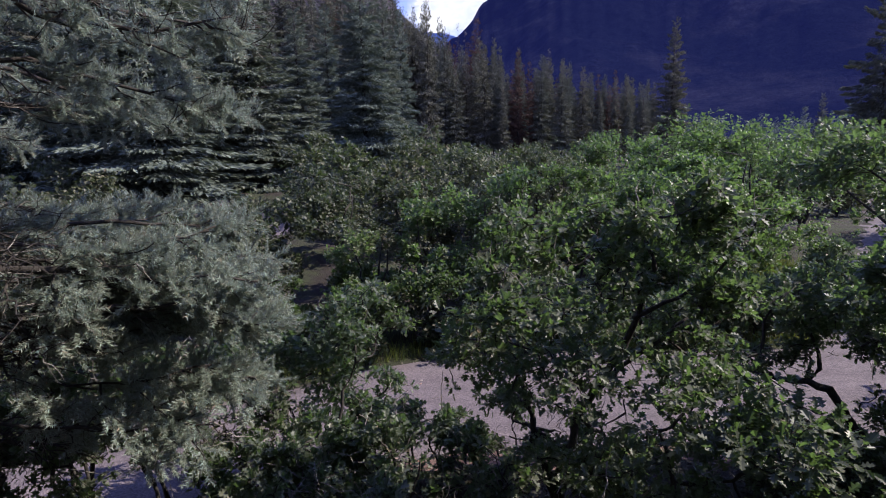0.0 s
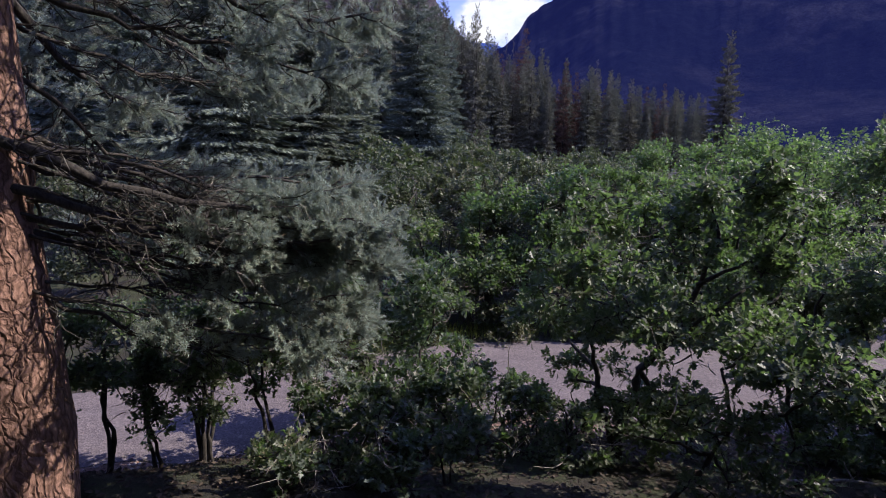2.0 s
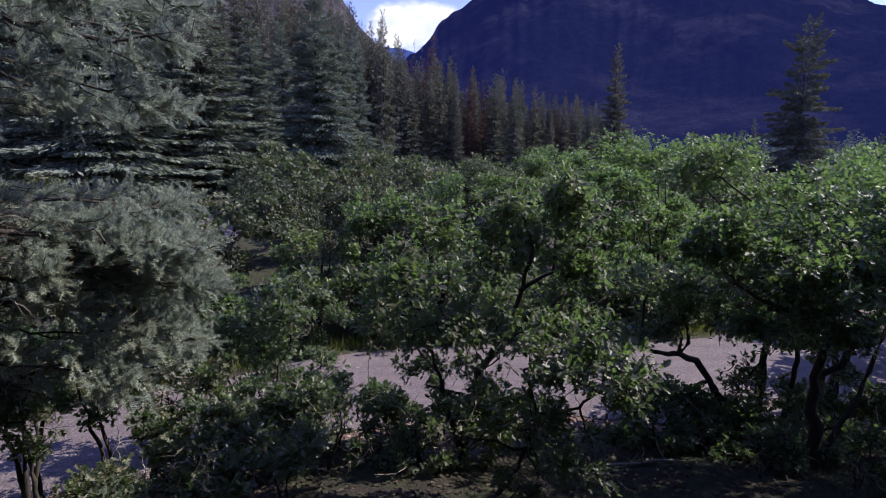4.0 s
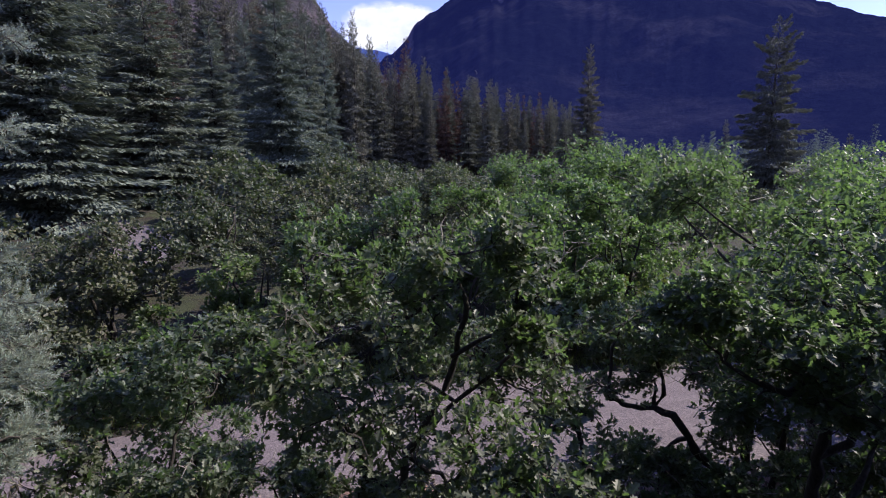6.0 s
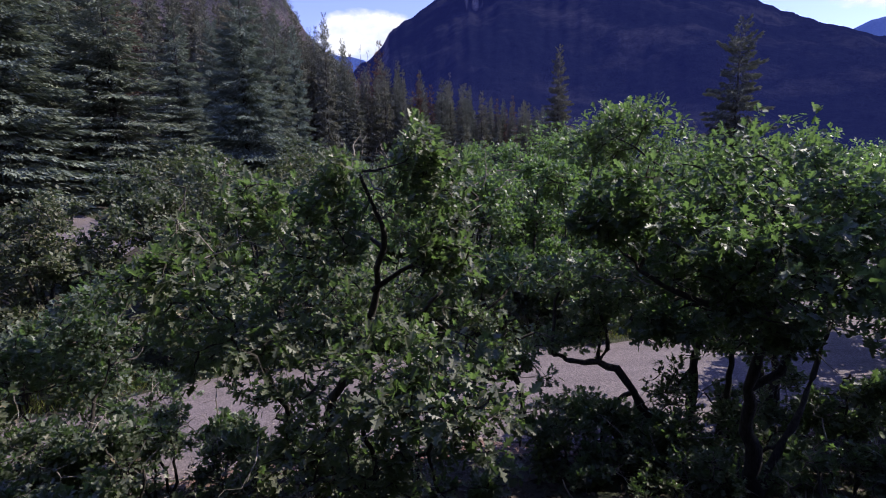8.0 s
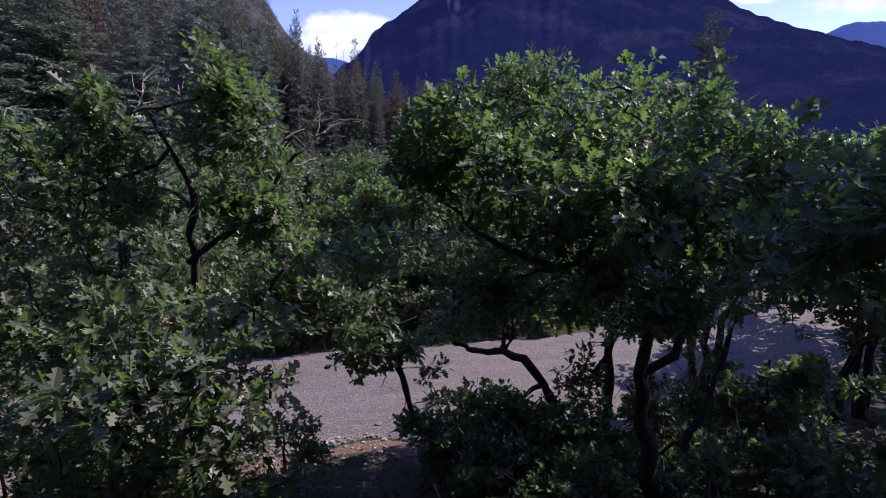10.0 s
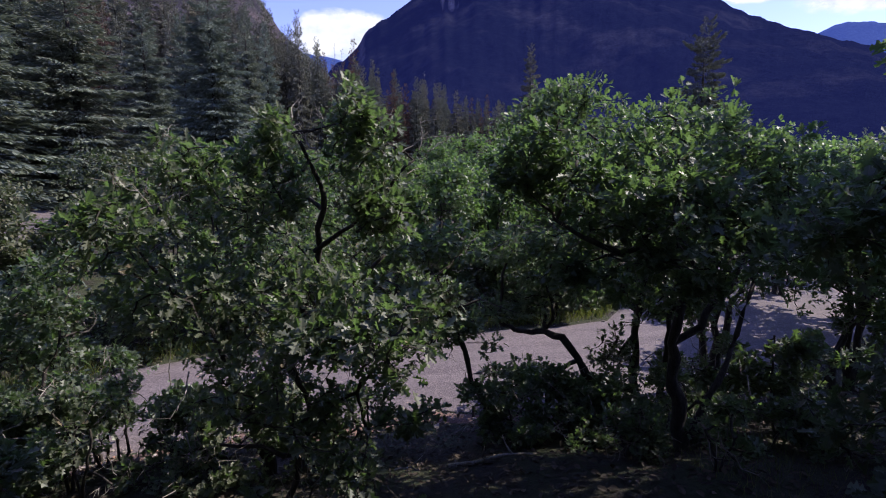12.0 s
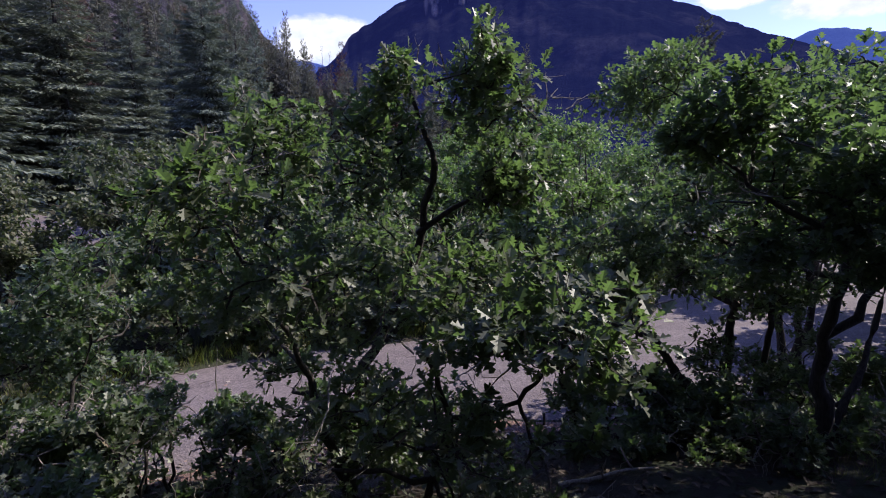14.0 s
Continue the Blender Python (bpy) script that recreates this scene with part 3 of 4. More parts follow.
oak((1.12, 4.62), [([(1.12, 4.62, z - 0.2), (1.15, 4.58, 1.15), (1.24, 4.53, 1.7), (1.58, 4.3, 2.4), (1.72, 4.05, 3.15), (1.55, 3.95, 3.6)], 0.058, 0.01), ([(1.1, 4.65, z), (0.92, 4.75, 1.2), (0.85, 4.7, 1.6), (0.62, 4.4, 2.3), (0.48, 3.75, 2.85)], 0.042, 0.01), ([(1.24, 4.53, 1.7), (1.7, 4.65, 2.1), (2.2, 4.5, 2.6)], 0.034, 0.014), ([(1.62, 4.2, 2.7), (2.0, 4.0, 3.0), (2.4, 3.95, 3.4)], 0.018, 0.009), ([(1.3, 3.6, 0.8), (1.5, 3.3, 1.4), (1.6, 3.19, 1.86), (1.45, 3.1, 2.3)], 0.025, 0.012), ([(1.6, 3.19, 1.86), (1.9, 3.0, 2.0), (2.05, 2.8, 2.35)], 0.016, 0.008)],
    [((1.7, 3.75, 3.62), (0.36, 0.33, 0.3), 65), ((2.3, 4.0, 3.5), (0.42, 0.4, 0.35), 70), ((1.35, 4.5, 3.2), (0.5, 0.45, 0.4), 90), ((1.25, 3.75, 3.15), (0.35, 0.3, 0.28), 55), ((1.95, 3.7, 2.9), (0.4, 0.3, 0.28), 55), ((0.6, 4.2, 3.2), (0.4, 0.4, 0.35), 60), ((0.35, 4.4, 2.45), (0.45, 0.45, 0.35), 70), ((0.45, 3.4, 3.05), (0.35, 0.35, 0.25), 45), ((1.0, 3.7, 2.5), (0.55, 0.5, 0.3), 90),
     ((1.6, 3.1, 2.42), (0.55, 0.45, 0.28), 95), ((1.95, 2.65, 2.4), (0.32, 0.3, 0.22), 55), ((1.9, 4.9, 2.5), (0.6, 0.5, 0.4), 90), ((1.2, 5.4, 2.3), (0.7, 0.5, 0.4), 90), ((0.3, 5.5, 1.9), (0.4, 0.35, 0.3), 55), ((2.4, 4.8, 2.1), (0.4, 0.4, 0.3), 50), ((0.7, 5.1, 1.35), (0.35, 0.3, 0.25), 32), ((1.4, 4.5, 1.0), (0.5, 0.4, 0.35), 70), ((0.7, 4.6, 0.95), (0.5, 0.4, 0.35), 70), ((1.1, 4.9, 1.3), (0.4, 0.35, 0.3), 50), ((1.4, 3.05, 1.8), (0.5, 0.4, 0.3), 60), ((1.95, 2.9, 1.8), (0.45, 0.4, 0.3), 50), ((1.0, 3.4, 1.55), (0.45, 0.4, 0.3), 50), ((1.6, 3.1, 1.35), (0.4, 0.35, 0.25), 30), ((1.75, 5.0, 1.0), (0.4, 0.35, 0.3), 35)], BIG, 0.068, 11, FINE, None, 130)
# oak with the thick forked trunk
z = float(height(4.75, 3.95))
oak((4.75, 3.95), [([(4.75, 3.95, z - 0.2), (4.7, 3.9, 1.3), (4.55, 3.83, 1.85), (4.6, 3.7, 2.6), (4.2, 3.4, 3.2)], 0.066, 0.022), ([(4.55, 3.83, 1.85), (5.0, 3.75, 2.3), (5.5, 3.8, 2.9)], 0.036, 0.015), ([(4.6, 3.75, 2.5), (4.1, 3.4, 2.75), (3.6, 3.06, 2.79), (3.2, 3.1, 3.0)], 0.034, 0.012), ([(4.85, 4.0, z - 0.1), (5.1, 4.1, 1.1), (5.35, 4.15, 1.5), (5.7, 4.3, 2.2)], 0.04, 0.018)],
    [((3.4, 3.25, 3.38), (0.5, 0.4, 0.36), 100), ((4.05, 3.4, 3.3), (0.55, 0.45, 0.36), 110), ((3.1, 3.1, 3.1), (0.4, 0.4, 0.3), 60), ((3.9, 3.0, 3.05), (0.5, 0.4, 0.3), 80), ((4.75, 3.6, 3.25), (0.6, 0.5, 0.4), 110), ((5.4, 3.9, 3.2), (0.6, 0.5, 0.4), 90), ((4.6, 3.3, 2.8), (0.5, 0.4, 0.3), 60), ((5.05, 4.4, 3.6), (0.55, 0.5, 0.35), 100), ((5.0, 4.3, 2.5), (0.5, 0.4, 0.3), 70), ((5.7, 4.3, 2.3), (0.5, 0.5, 0.4), 80), ((3.9, 4.1, 2.85), (0.5, 0.4, 0.2), 50), ((5.0, 4.3, 0.95), (0.4, 0.3, 0.25), 45), ((4.3, 4.2, 2.35), (0.4, 0.3, 0.2), 40), ((3.6, 3.25, 2.72), (0.4, 0.3, 0.2), 45), ((4.4, 3.55, 2.45), (0.35, 0.3, 0.2), 35)], BIG, 0.065, 12, FINE, None, 90)
# leaning oak with the bare elbow
z = float(height(5.2, 5.6))
oak((5.2, 5.6), [([(5.2, 5.6, z - 0.2), (4.87, 5.57, 0.65), (4.32, 5.6, 1.36), (3.9, 5.75, 1.42), (3.65, 5.8, 1.5)], 0.055, 0.025), ([(5.2, 5.65, z), (5.25, 5.6, 1.0), (5.2, 5.45, 1.65), (5.0, 5.2, 2.3), (5.2, 5.0, 2.9)], 0.06, 0.025), ([(5.35, 5.45, z - 0.1), (5.55, 5.4, 0.9), (5.45, 5.25, 1.6), (5.6, 5.2, 2.4)], 0.045, 0.02)],
    [((3.55, 5.85, 1.65), (0.25, 0.25, 0.2), 30), ((4.15, 5.75, 1.72), (0.32, 0.25, 0.18), 35), ((4.95, 5.45, 1.15), (0.28, 0.25, 0.3), 32), ((4.75, 5.35, 0.7), (0.35, 0.3, 0.25), 35), ((4.2, 5.9, 0.6), (0.45, 0.3, 0.25), 45), ((5.1, 5.2, 2.8), (0.7, 0.6, 0.45), 100), ((4.4, 5.3, 2.6), (0.6, 0.5, 0.35), 80), ((5.9, 5.4, 2.6), (0.6, 0.5, 0.45), 80), ((4.3, 5.35, 3.8), (0.6, 0.55, 0.38), 120), ((4.5, 6.2, 3.75), (0.7, 0.6, 0.45), 120), ((5.3, 5.9, 3.4), (0.7, 0.6, 0.5), 100), ((3.75, 5.75, 2.4), (0.55, 0.4, 0.22), 70), ((4.6, 5.9, 2.55), (0.6, 0.5, 0.28), 80), ((5.6, 5.2, 1.7), (0.5, 0.4, 0.35), 60), ((5.9, 5.8, 2.3), (0.6, 0.5, 0.35), 80), ((6.3, 5.9, 3.0), (0.6, 0.5, 0.4), 80), ((5.6, 6.0, 2.0), (0.5, 0.4, 0.25), 60), ((4.15, 5.0, 2.1), (0.45, 0.3, 0.2), 60), ((4.3, 6.1, 2.12), (0.45, 0.4, 0.26), 60), ((4.95, 6.3, 2.0), (0.5, 0.4, 0.28), 70), ((5.55, 6.5, 2.0), (0.5, 0.4, 0.3), 70), ((6.1, 6.8, 1.9), (0.5, 0.4, 0.3), 60), ((4.55, 5.1, 2.15), (0.4, 0.3, 0.2), 50)], BIG, 0.065, 12, FINE, None, 40)
# slender oak before it
z = float(height(3.4, 5.5))
oak((3.5, 5.5), [([(3.55, 5.5, z - 0.15), (3.3, 5.3, 0.8), (3.09, 5.14, 1.26), (2.95, 5.15, 1.75), (2.7, 5.2, 2.3)], 0.04, 0.018)],
    [((2.7, 5.2, 2.3), (0.5, 0.4, 0.35), 70), ((3.7, 5.45, 0.75), (0.55, 0.35, 0.35), 80), ((3.2, 5.1, 2.0), (0.4, 0.4, 0.3), 50), ((3.3, 5.7, 2.55), (0.5, 0.4, 0.22), 60), ((3.2, 5.2, 1.05), (0.25, 0.22, 0.28), 28), ((3.02, 5.12, 1.6), (0.28, 0.25, 0.25), 32), ((2.75, 5.3, 1.75), (0.3, 0.3, 0.25), 30)], "slender crooked young oak at the road edge", 0.08, 8, FINE, None, 20)
# dark oak close by
z = float(height(5.1, 1.9))
oak((5.1, 1.9), [([(5.1, 1.9, z - 0.2), (5.0, 1.95, 2.0), (4.9, 1.9, 3.0)], 0.1, 0.04), ([(5.05, 1.9, z + 0.3), (5.5, 1.7, 2.2), (5.8, 1.6, 3.0)], 0.07, 0.03)],
    [((4.85, 2.0, 3.2), (0.6, 0.6, 0.4), 120), ((4.6, 1.9, 2.8), (0.7, 0.7, 0.5), 130), ((5.4, 1.8, 3.6), (0.8, 0.7, 0.5), 130), ((5.6, 2.2, 2.9), (0.8, 0.7, 0.5), 110), ((4.8, 1.9, 2.1), (0.7, 0.6, 0.4), 110), ((5.7, 1.6, 2.2), (0.7, 0.6, 0.4), 80)], "dense dark oak in full shade", 0.085, 9, FINE, None, 20)
# further stems at the right of the lane
wild_oak(6.9, 6.4, 3.4, 1.5, BIG, 70, 0.08, 9, SEMI, None, 10)
wild_oak(8.2, 5.8, 2.4, 1.3, BIG, 70, 0.08, 9, SEMI, None, 10)
wild_oak(8.6, 5.8, 3.4, 1.6, BIG, 70, 0.08, 9, SEMI, None, 6)
# This oak and the loop's below are added out of view, for shade.
wild_oak(8.8, 3.2, 5.9, 1.9, "broad oak added out of view to shade bank and lane", 60, 0.14, 6, SMALL, None, 4, 0.58, count=10)
wild_oak(10.4, 2.9, 2.4, 1.4, BIG, 70, 0.08, 9, SEMI, None, 6)
for sx, sy, st in ((9.8, 2.3, 7.8), (12.2, 3.2, 8.2), (10.8, 4.3, 7.6), (12.0, 2.4, 4.8), (11.2, 7.4, 3.4), (12.4, 9.0, 3.8), (11.8, 5.8, 4.6)):
    wild_oak(sx, sy, st, 1.9, "broad oak added out of view to shade bank and lane", 60, 0.14, 6, SMALL, None, 4, 0.25, count=10)
wild_oak(6.2, 4.4, 1.2, 0.8, "low oak sprouts on the bank", 40, 0.08, 9, SEMI, None, 4, 0.2, "oak_sapling", "oak saplings", 5)
# sunlit young oak at the road edge
z = float(height(-1.45, 5.7))
oak((-1.45, 5.7), [([(-1.45, 5.7, z - 0.15), (-1.3, 5.7, 0.9), (-1.05, 5.85, 1.9)], 0.03, 0.012), ([(-1.45, 5.7, z), (-1.8, 5.8, 0.9), (-2.15, 6.0, 1.7)], 0.025, 0.01)],
    [((-0.95, 5.9, 2.15), (0.42, 0.4, 0.32), 70), ((-1.4, 5.95, 1.9), (0.45, 0.4, 0.35), 70), ((-2.2, 6.0, 1.85), (0.5, 0.4, 0.35), 80), ((-0.9, 6.1, 1.65), (0.4, 0.35, 0.3), 55), ((-1.6, 6.1, 1.4), (0.5, 0.35, 0.3), 60), ((-2.1, 6.1, 1.15), (0.45, 0.35, 0.35), 55), ((-1.4, 6.25, 0.9), (0.45, 0.3, 0.3), 45), ((-2.7, 6.0, 1.6), (0.45, 0.35, 0.4), 55)], "young oak with bright sunlit leaves at the road edge", 0.08, 8, FINE, None, 30, "oak_sapling", "oak saplings")
# young oaks along the near road edge
for sx, sy, st, sw in ((-2.85, 4.67, 2.05, 0.6), (-3.35, 4.1, 1.95, 0.55), (-3.3, 4.2, 1.7, 0.5), (-4.09, 3.63, 1.9, 0.6), (-4.7, 3.7, 2.0, 0.7), (-3.8, 4.0, 1.5, 0.5), (-2.5, 4.9, 1.6, 0.5), (-3.6, 4.6, 2.2, 0.6)):
    wild_oak(sx, sy, st, sw, "thin-stemmed young oak by the lane", 16, 0.072, 9, SEMI, None, 26, 0.3, "oak_sapling", "oak saplings", 10)
for sx, sy, st, sw in ((-2.05, 5.1, 1.3, 0.8), (-1.55, 4.7, 1.1, 0.6)):
    wild_oak(sx, sy, st, sw, "thin-stemmed young oak by the lane", 15, 0.075, 9, SEMI, None, 18, 0.35, "oak_sapling", "oak saplings", 12)
wild_oak(-0.95, 6.1, 1.15, 0.66, "round dark oak bush at the road edge", 34, 0.068, 9, SEMI, None, 14, 0.1, "oak_bush", "oak saplings", 11)
for sx, sy, st, sw in ((-2.2, 3.4, 0.6, 0.5), (-1.6, 3.6, 0.8, 0.55), (-1.2, 3.3, 0.6, 0.5), (-0.7, 3.6, 0.6, 0.5), (-1.9, 3.1, 0.4, 0.45), (-1.3, 4.2, 0.6, 0.55), (-1.0, 4.7, 0.7, 0.55), (-1.1, 5.2, 0.7, 0.5), (0.9, 5.9, 0.8, 0.5), (-0.1, 5.9, 0.8, 0.5), (-2.0, 4.4, 0.5, 0.5), (-0.75, 5.75, 0.9, 0.6), (-1.7, 5.45, 0.7, 0.5), (-0.4, 5.4, 1.1, 0.6), (0.35, 5.5, 0.7, 0.45), (-0.4, 4.5, 0.9, 0.6), (0.6, 4.6, 0.7, 0.6), (-0.7, 5.0, 1.1, 0.6), (4.8, 5.95, 0.5, 0.4), (5.7, 5.6, 0.8, 0.5), (6.5, 5.9, 0.9, 0.6), (4.5, 5.2, 0.4, 0.4), (3.6, 4.7, 0.4, 0.4), (5.4, 4.8, 0.7, 0.6), (0.1, 5.0, 0.5, 0.5), (2.0, 4.9, 0.8, 0.5), (4.0, 5.3, 0.7, 0.5), (3.6, 5.1, 0.6, 0.45), (4.5, 4.8, 0.6, 0.5)):
    wild_oak(sx, sy, st, sw, "low dark oak sprouts on the shaded bank", 20, 0.072, 8, SEMI, None, 14, 0.15, "oak_sapling", "oak saplings", 5)
for _ in range(17):
    sx, sy = rng.uniform(3.8, 6.6), rng.uniform(2.9, 5.0)
    if math.hypot(sx - 3.0, sy - 0.5) > 2.2:
        wild_oak(sx, sy, rng.uniform(0.25, 0.5), rng.uniform(0.3, 0.5), "small oak seedlings and dead twigs on the bank", 9, 0.066, 8, SEMI, None, 9, 0.1, "oak_sapling", "oak saplings", 5)
# thicket across the lane
for sx, sy, st, sw, dry in ((-9.5, 11.0, 3.0, 1.6, 1), (-7.4, 9.6, 2.2, 1.2, 0), (-5.6, 9.8, 2.4, 1.3, 1), (-4.4, 11.0, 3.2, 1.4, 1), (-3.4, 10.2, 1.4, 1.0, 0), (-2.7, 12.3, 3.7, 1.5, 1), (-1.6, 10.9, 2.6, 1.2, 0), (-0.35, 11.0, 3.2, 1.3, 0), (1.2, 11.6, 3.5, 1.5, 0), (2.6, 10.9, 2.9, 1.3, 0), (3.9, 11.6, 3.6, 1.5, 0), (5.4, 12.4, 3.9, 1.5, 0), (5.0, 11.0, 2.4, 1.1, 0), (6.7, 12.4, 3.7, 1.5, 0), (7.6, 13.8, 4.4, 1.6, 0), (7.9, 15.6, 4.7, 1.7, 0), (9.4, 19.0, 4.4, 1.7, 0),
                            (-6.6, 13.2, 1.9, 1.6, 1), (-0.8, 13.6, 2.9, 1.5, 1), (1.4, 14.0, 3.0, 1.6, 1), (3.4, 14.6, 3.4, 1.7, 0), (5.6, 15.0, 4.2, 1.8, 0), (7.4, 17.5, 4.8, 1.9, 0), (3.2, 18.5, 3.6, 2.1, 1), (0.2, 17.5, 3.0, 2.0, 1), (-3.5, 16.5, 2.6, 1.9, 1), (-9.6, 14.6, 2.4, 1.6, 1), (-12.0, 13.0, 2.8, 1.8, 1), (5.6, 20.0, 4.4, 2.0, 0)):
    wild_oak(sx, sy, st, sw, "dusty brownish-green oak brush across the lane" if dry else "broad green oak in the thicket across the lane", 88, 0.088, 7, SMALL, BRUSH_LEAF if dry else SUNLIT_OAK_LEAF, 12, 0.12, "oak_brush" if dry else "gambel_oak", "oak thicket", 10)
# low sprouts along the far verge
for vx in np.concatenate([np.arange(-6.5, 5, 0.72), np.arange(5, 12.5, 0.42)]):
    vy = float(road_edges(np.array(vx))[1]) + rng.uniform(0.25, 0.7)
    if 8.2 < vx < 10.6:
        continue
    wild_oak(vx + rng.uniform(-0.2, 0.2), vy, rng.uniform(0.6, 1.5), rng.uniform(0.6, 0.9), "low oak sprouts on the grassy far verge", 50, 0.085, 6, SMALL, BRUSH_LEAF if rng.uniform() < 0.3 else None, 2, 0.1, "oak_sapling", "oak sprouts on the verge", 5)
# low brush between the thicket and the forest
SHRUBS = [wild_oak(-4.0 + 3 * k, 23.5, 2.6, 1.9, "low brownish-green oak brush below the forest", 34, 0.19, 5, SMALL, BRUSH_LEAF, 3, 0.12, "oak_brush", "oak brush below the forest", 9) for k in range(3)]
for row, (ry, step) in enumerate(((26, 3.0), (31, 3.4), (37, 4.0), (45, 5.0), (56, 6.0))):
    for sx in np.arange(-ry * 0.95, ry * 0.95, step):
        bx, by = sx + rng.uniform(-1, 1), ry + rng.uniform(-2, 2)
        if abs(by - 20.8 - 1.05 * (-8.1 - bx)) < 3.2 and -24 < bx < -5:
            continue
        copy_thing(SHRUBS[int(rng.integers(3))], pose(bx, by, float(height(bx, by)), 0, 0, rng.uniform(0, 360)) @ Matrix.Scale(0.9 + 0.012 * (ry - 26) + rng.uniform(-0.35, 0.3), 4))
for bx, by, k in ((-5.2, 15.2, 0.75), (-11, 17, 0.8), (-13.4, 19.2, 0.85), (-15.5, 22, 0.85), (-4.2, 21.5, 0.9), (-18.5, 25.0, 0.9), (-16.0, 17.0, 0.9), (-14.0, 15.0, 0.9), (-5.6, 23.5, 0.9), (-1.8, 19.6, 1.0), (0.9, 20.4, 1.25), (2.8, 22.2, 1.2), (5.2, 23.4, 1.3)):
    copy_thing(SHRUBS[int(rng.integers(3))], pose(bx, by, float(height(bx, by)), 0, 0, rng.uniform(0, 360)) @ Matrix.Scale(k * rng.uniform(0.85, 1.15), 4))
# oaks along the far end of the lane
for sx, sy, st, sw in ((14.5, 13.5, 4.0, 2.2), (17.5, 16.5, 4.4, 2.4), (12.2, 11.0, 3.6, 1.8), (19.0, 21.0, 4.4, 2.6), (15.0, 23.0, 4.6, 2.6), (11.5, 21.5, 4.8, 2.4), (23.0, 20.0, 4.4, 2.8)):
    wild_oak(sx, sy, st, sw, "sunlit bright green oak beside the lane", 70, 0.13, 6, SMALL, SUNLIT_OAK_LEAF, 4, 0.2, "gambel_oak", "oak thicket", 9)


# ---- big conifer close by ----
def sprig(n, wide, long):
    """A twig end with n needles, like a small bottle brush."""
    v, f = [], []
    for k in range(n):
        s = k / n
        a = k * 2.4
        d = np.array([0.7, math.cos(a) * 0.75, math.sin(a) * 0.75 + 0.12])
        d /= np.linalg.norm(d)
        o = np.array([s, 0, 0])
        w = np.cross(d, [0.3, 0.2, 1.0])
        w *= wide / np.linalg.norm(w)
        v += [o - w, o + w, o + d * long * (1.1 - 0.3 * s)]
        f.append([3 * k, 3 * k + 1, 3 * k + 2])
    b = len(v)
    v += [np.array([0, 0.02, 0]), np.array([0, -0.02, 0]), np.array([1.0, 0, 0])]
    f.append([b, b + 1, b + 2])
    return np.array(v), [f]


def near_conifer(x, y):
    """A conifer with layered limbs, bare near the trunk and bushy at the ends."""
    z = float(height(x, y))
    root = thing("blue_spruce", (x, y, z), "big conifer with scaly reddish bark and blue-grey needles", "tree")
    line = wander((x, y, z - 0.3), (x - 0.1, y + 0.1, 11), 40, 0.012)
    part("trunk", joined("trunk", [tube(line, 0.36, 0.05, 40, 0.03)], True), CONIFER_BARK, root, "reddish-brown scaly bark")
    at, ahead, twigs, dead = [], [], [], []
    # Limbs 84 and up are added above the view to shade the crown below.
    for k in range(112):
        h = rng.uniform(5.35, 7.4) if k >= 84 else 2.65 + 0.2 * (k - 80) / 4 if k >= 80 else 4.7 + 0.9 * (k - 76) / 4 if k >= 76 else 2.9 + 0.85 * (k - 60) / 16 if k >= 60 else 2.9 + 2.75 * k / 46 if k < 46 else 5.65 + 3.6 * (k - 46) / 14
        a = rng.uniform(-1.7, 1.3) if k >= 84 else k * 2.4 + rng.uniform(-0.4, 0.4) if k < 60 else rng.uniform(0.05, 0.75) if k < 76 else rng.uniform(-0.2, 0.6) if k < 80 else rng.uniform(0.25, 0.9)
        reach = np.interp(h, (2.5, 3.0, 3.8, 4.4, 4.9, 5.4, 6.8, 9.5), (2.5, 2.85, 2.92, 2.6, 2.6, 3.0, 2.7, 1.0)) * rng.uniform(0.8, 1.03)
        if h < 5.4 and abs((a + (0.55 if h < 4.2 else 0.8) + math.pi) % (2 * math.pi) - math.pi) < 0.7:
            continue
        reach += 0.4 * max(0.0, math.cos(a - 0.95)) ** 4 * (h > 3.9)
        bare = 3.75 < h < 5.15 and math.cos(a + 0.05) > 0.86
        if bare:
            reach *= 0.66
        shown = math.cos(a - 0.3) > -0.1 and h < 6.5 and k < 84
        if shown:
            h = 2.72 + 0.4 * round((h - 2.72) / 0.4) + rng.uniform(-0.07, 0.07)
            if 3.85 < h < 4.2 and math.cos(a) > 0.73 or h > 4.2 and k % 2 and math.cos(a - 0.3) > 0.7:
                continue
        tip = np.array([x + math.cos(a) * reach, y + math.sin(a) * reach, h + rng.uniform(-0.35, 0.2) - 0.25 * (4.7 < h < 6)])
        foot = np.array([x, y, h + rng.uniform(0.0, 0.3) + 0.12 * reach])
        limb = wander(foot, tip, 14, 0.06, rng.uniform(0.0, 0.1))
        part("limb", joined("limb", [tube(limb, rng.choice([0.014, 0.02, 0.03, 0.045]), 0.006, 7)], True), OAK_BARK, root)
        out = unit(tip - foot)
        side = unit(np.cross(out, [0, 0, 1]))
        for j in range(27 if shown else 16 if k >= 84 else 7):
            s = rng.uniform(0.42, 1.0) if j > 2 else 1.0 - 0.06 * j
            if shown and j > 20:
                s = rng.uniform(0.1, 0.5)
            i = min(12, int(s * 13))
            q = limb[i] + (limb[i + 1] - limb[i]) * rng.uniform()
            d = unit(out * rng.uniform(0.3, 0.9) + side * (1 if j % 2 else -1) * rng.uniform(0.2, 1.1) + np.array([0, 0, rng.uniform(-0.3, 0.25)]))
            length = (0.75 - 0.38 * s) * rng.uniform(0.5, 1.0)
            bough = wander(q, q + d * length, 8, 0.1, 0.05)
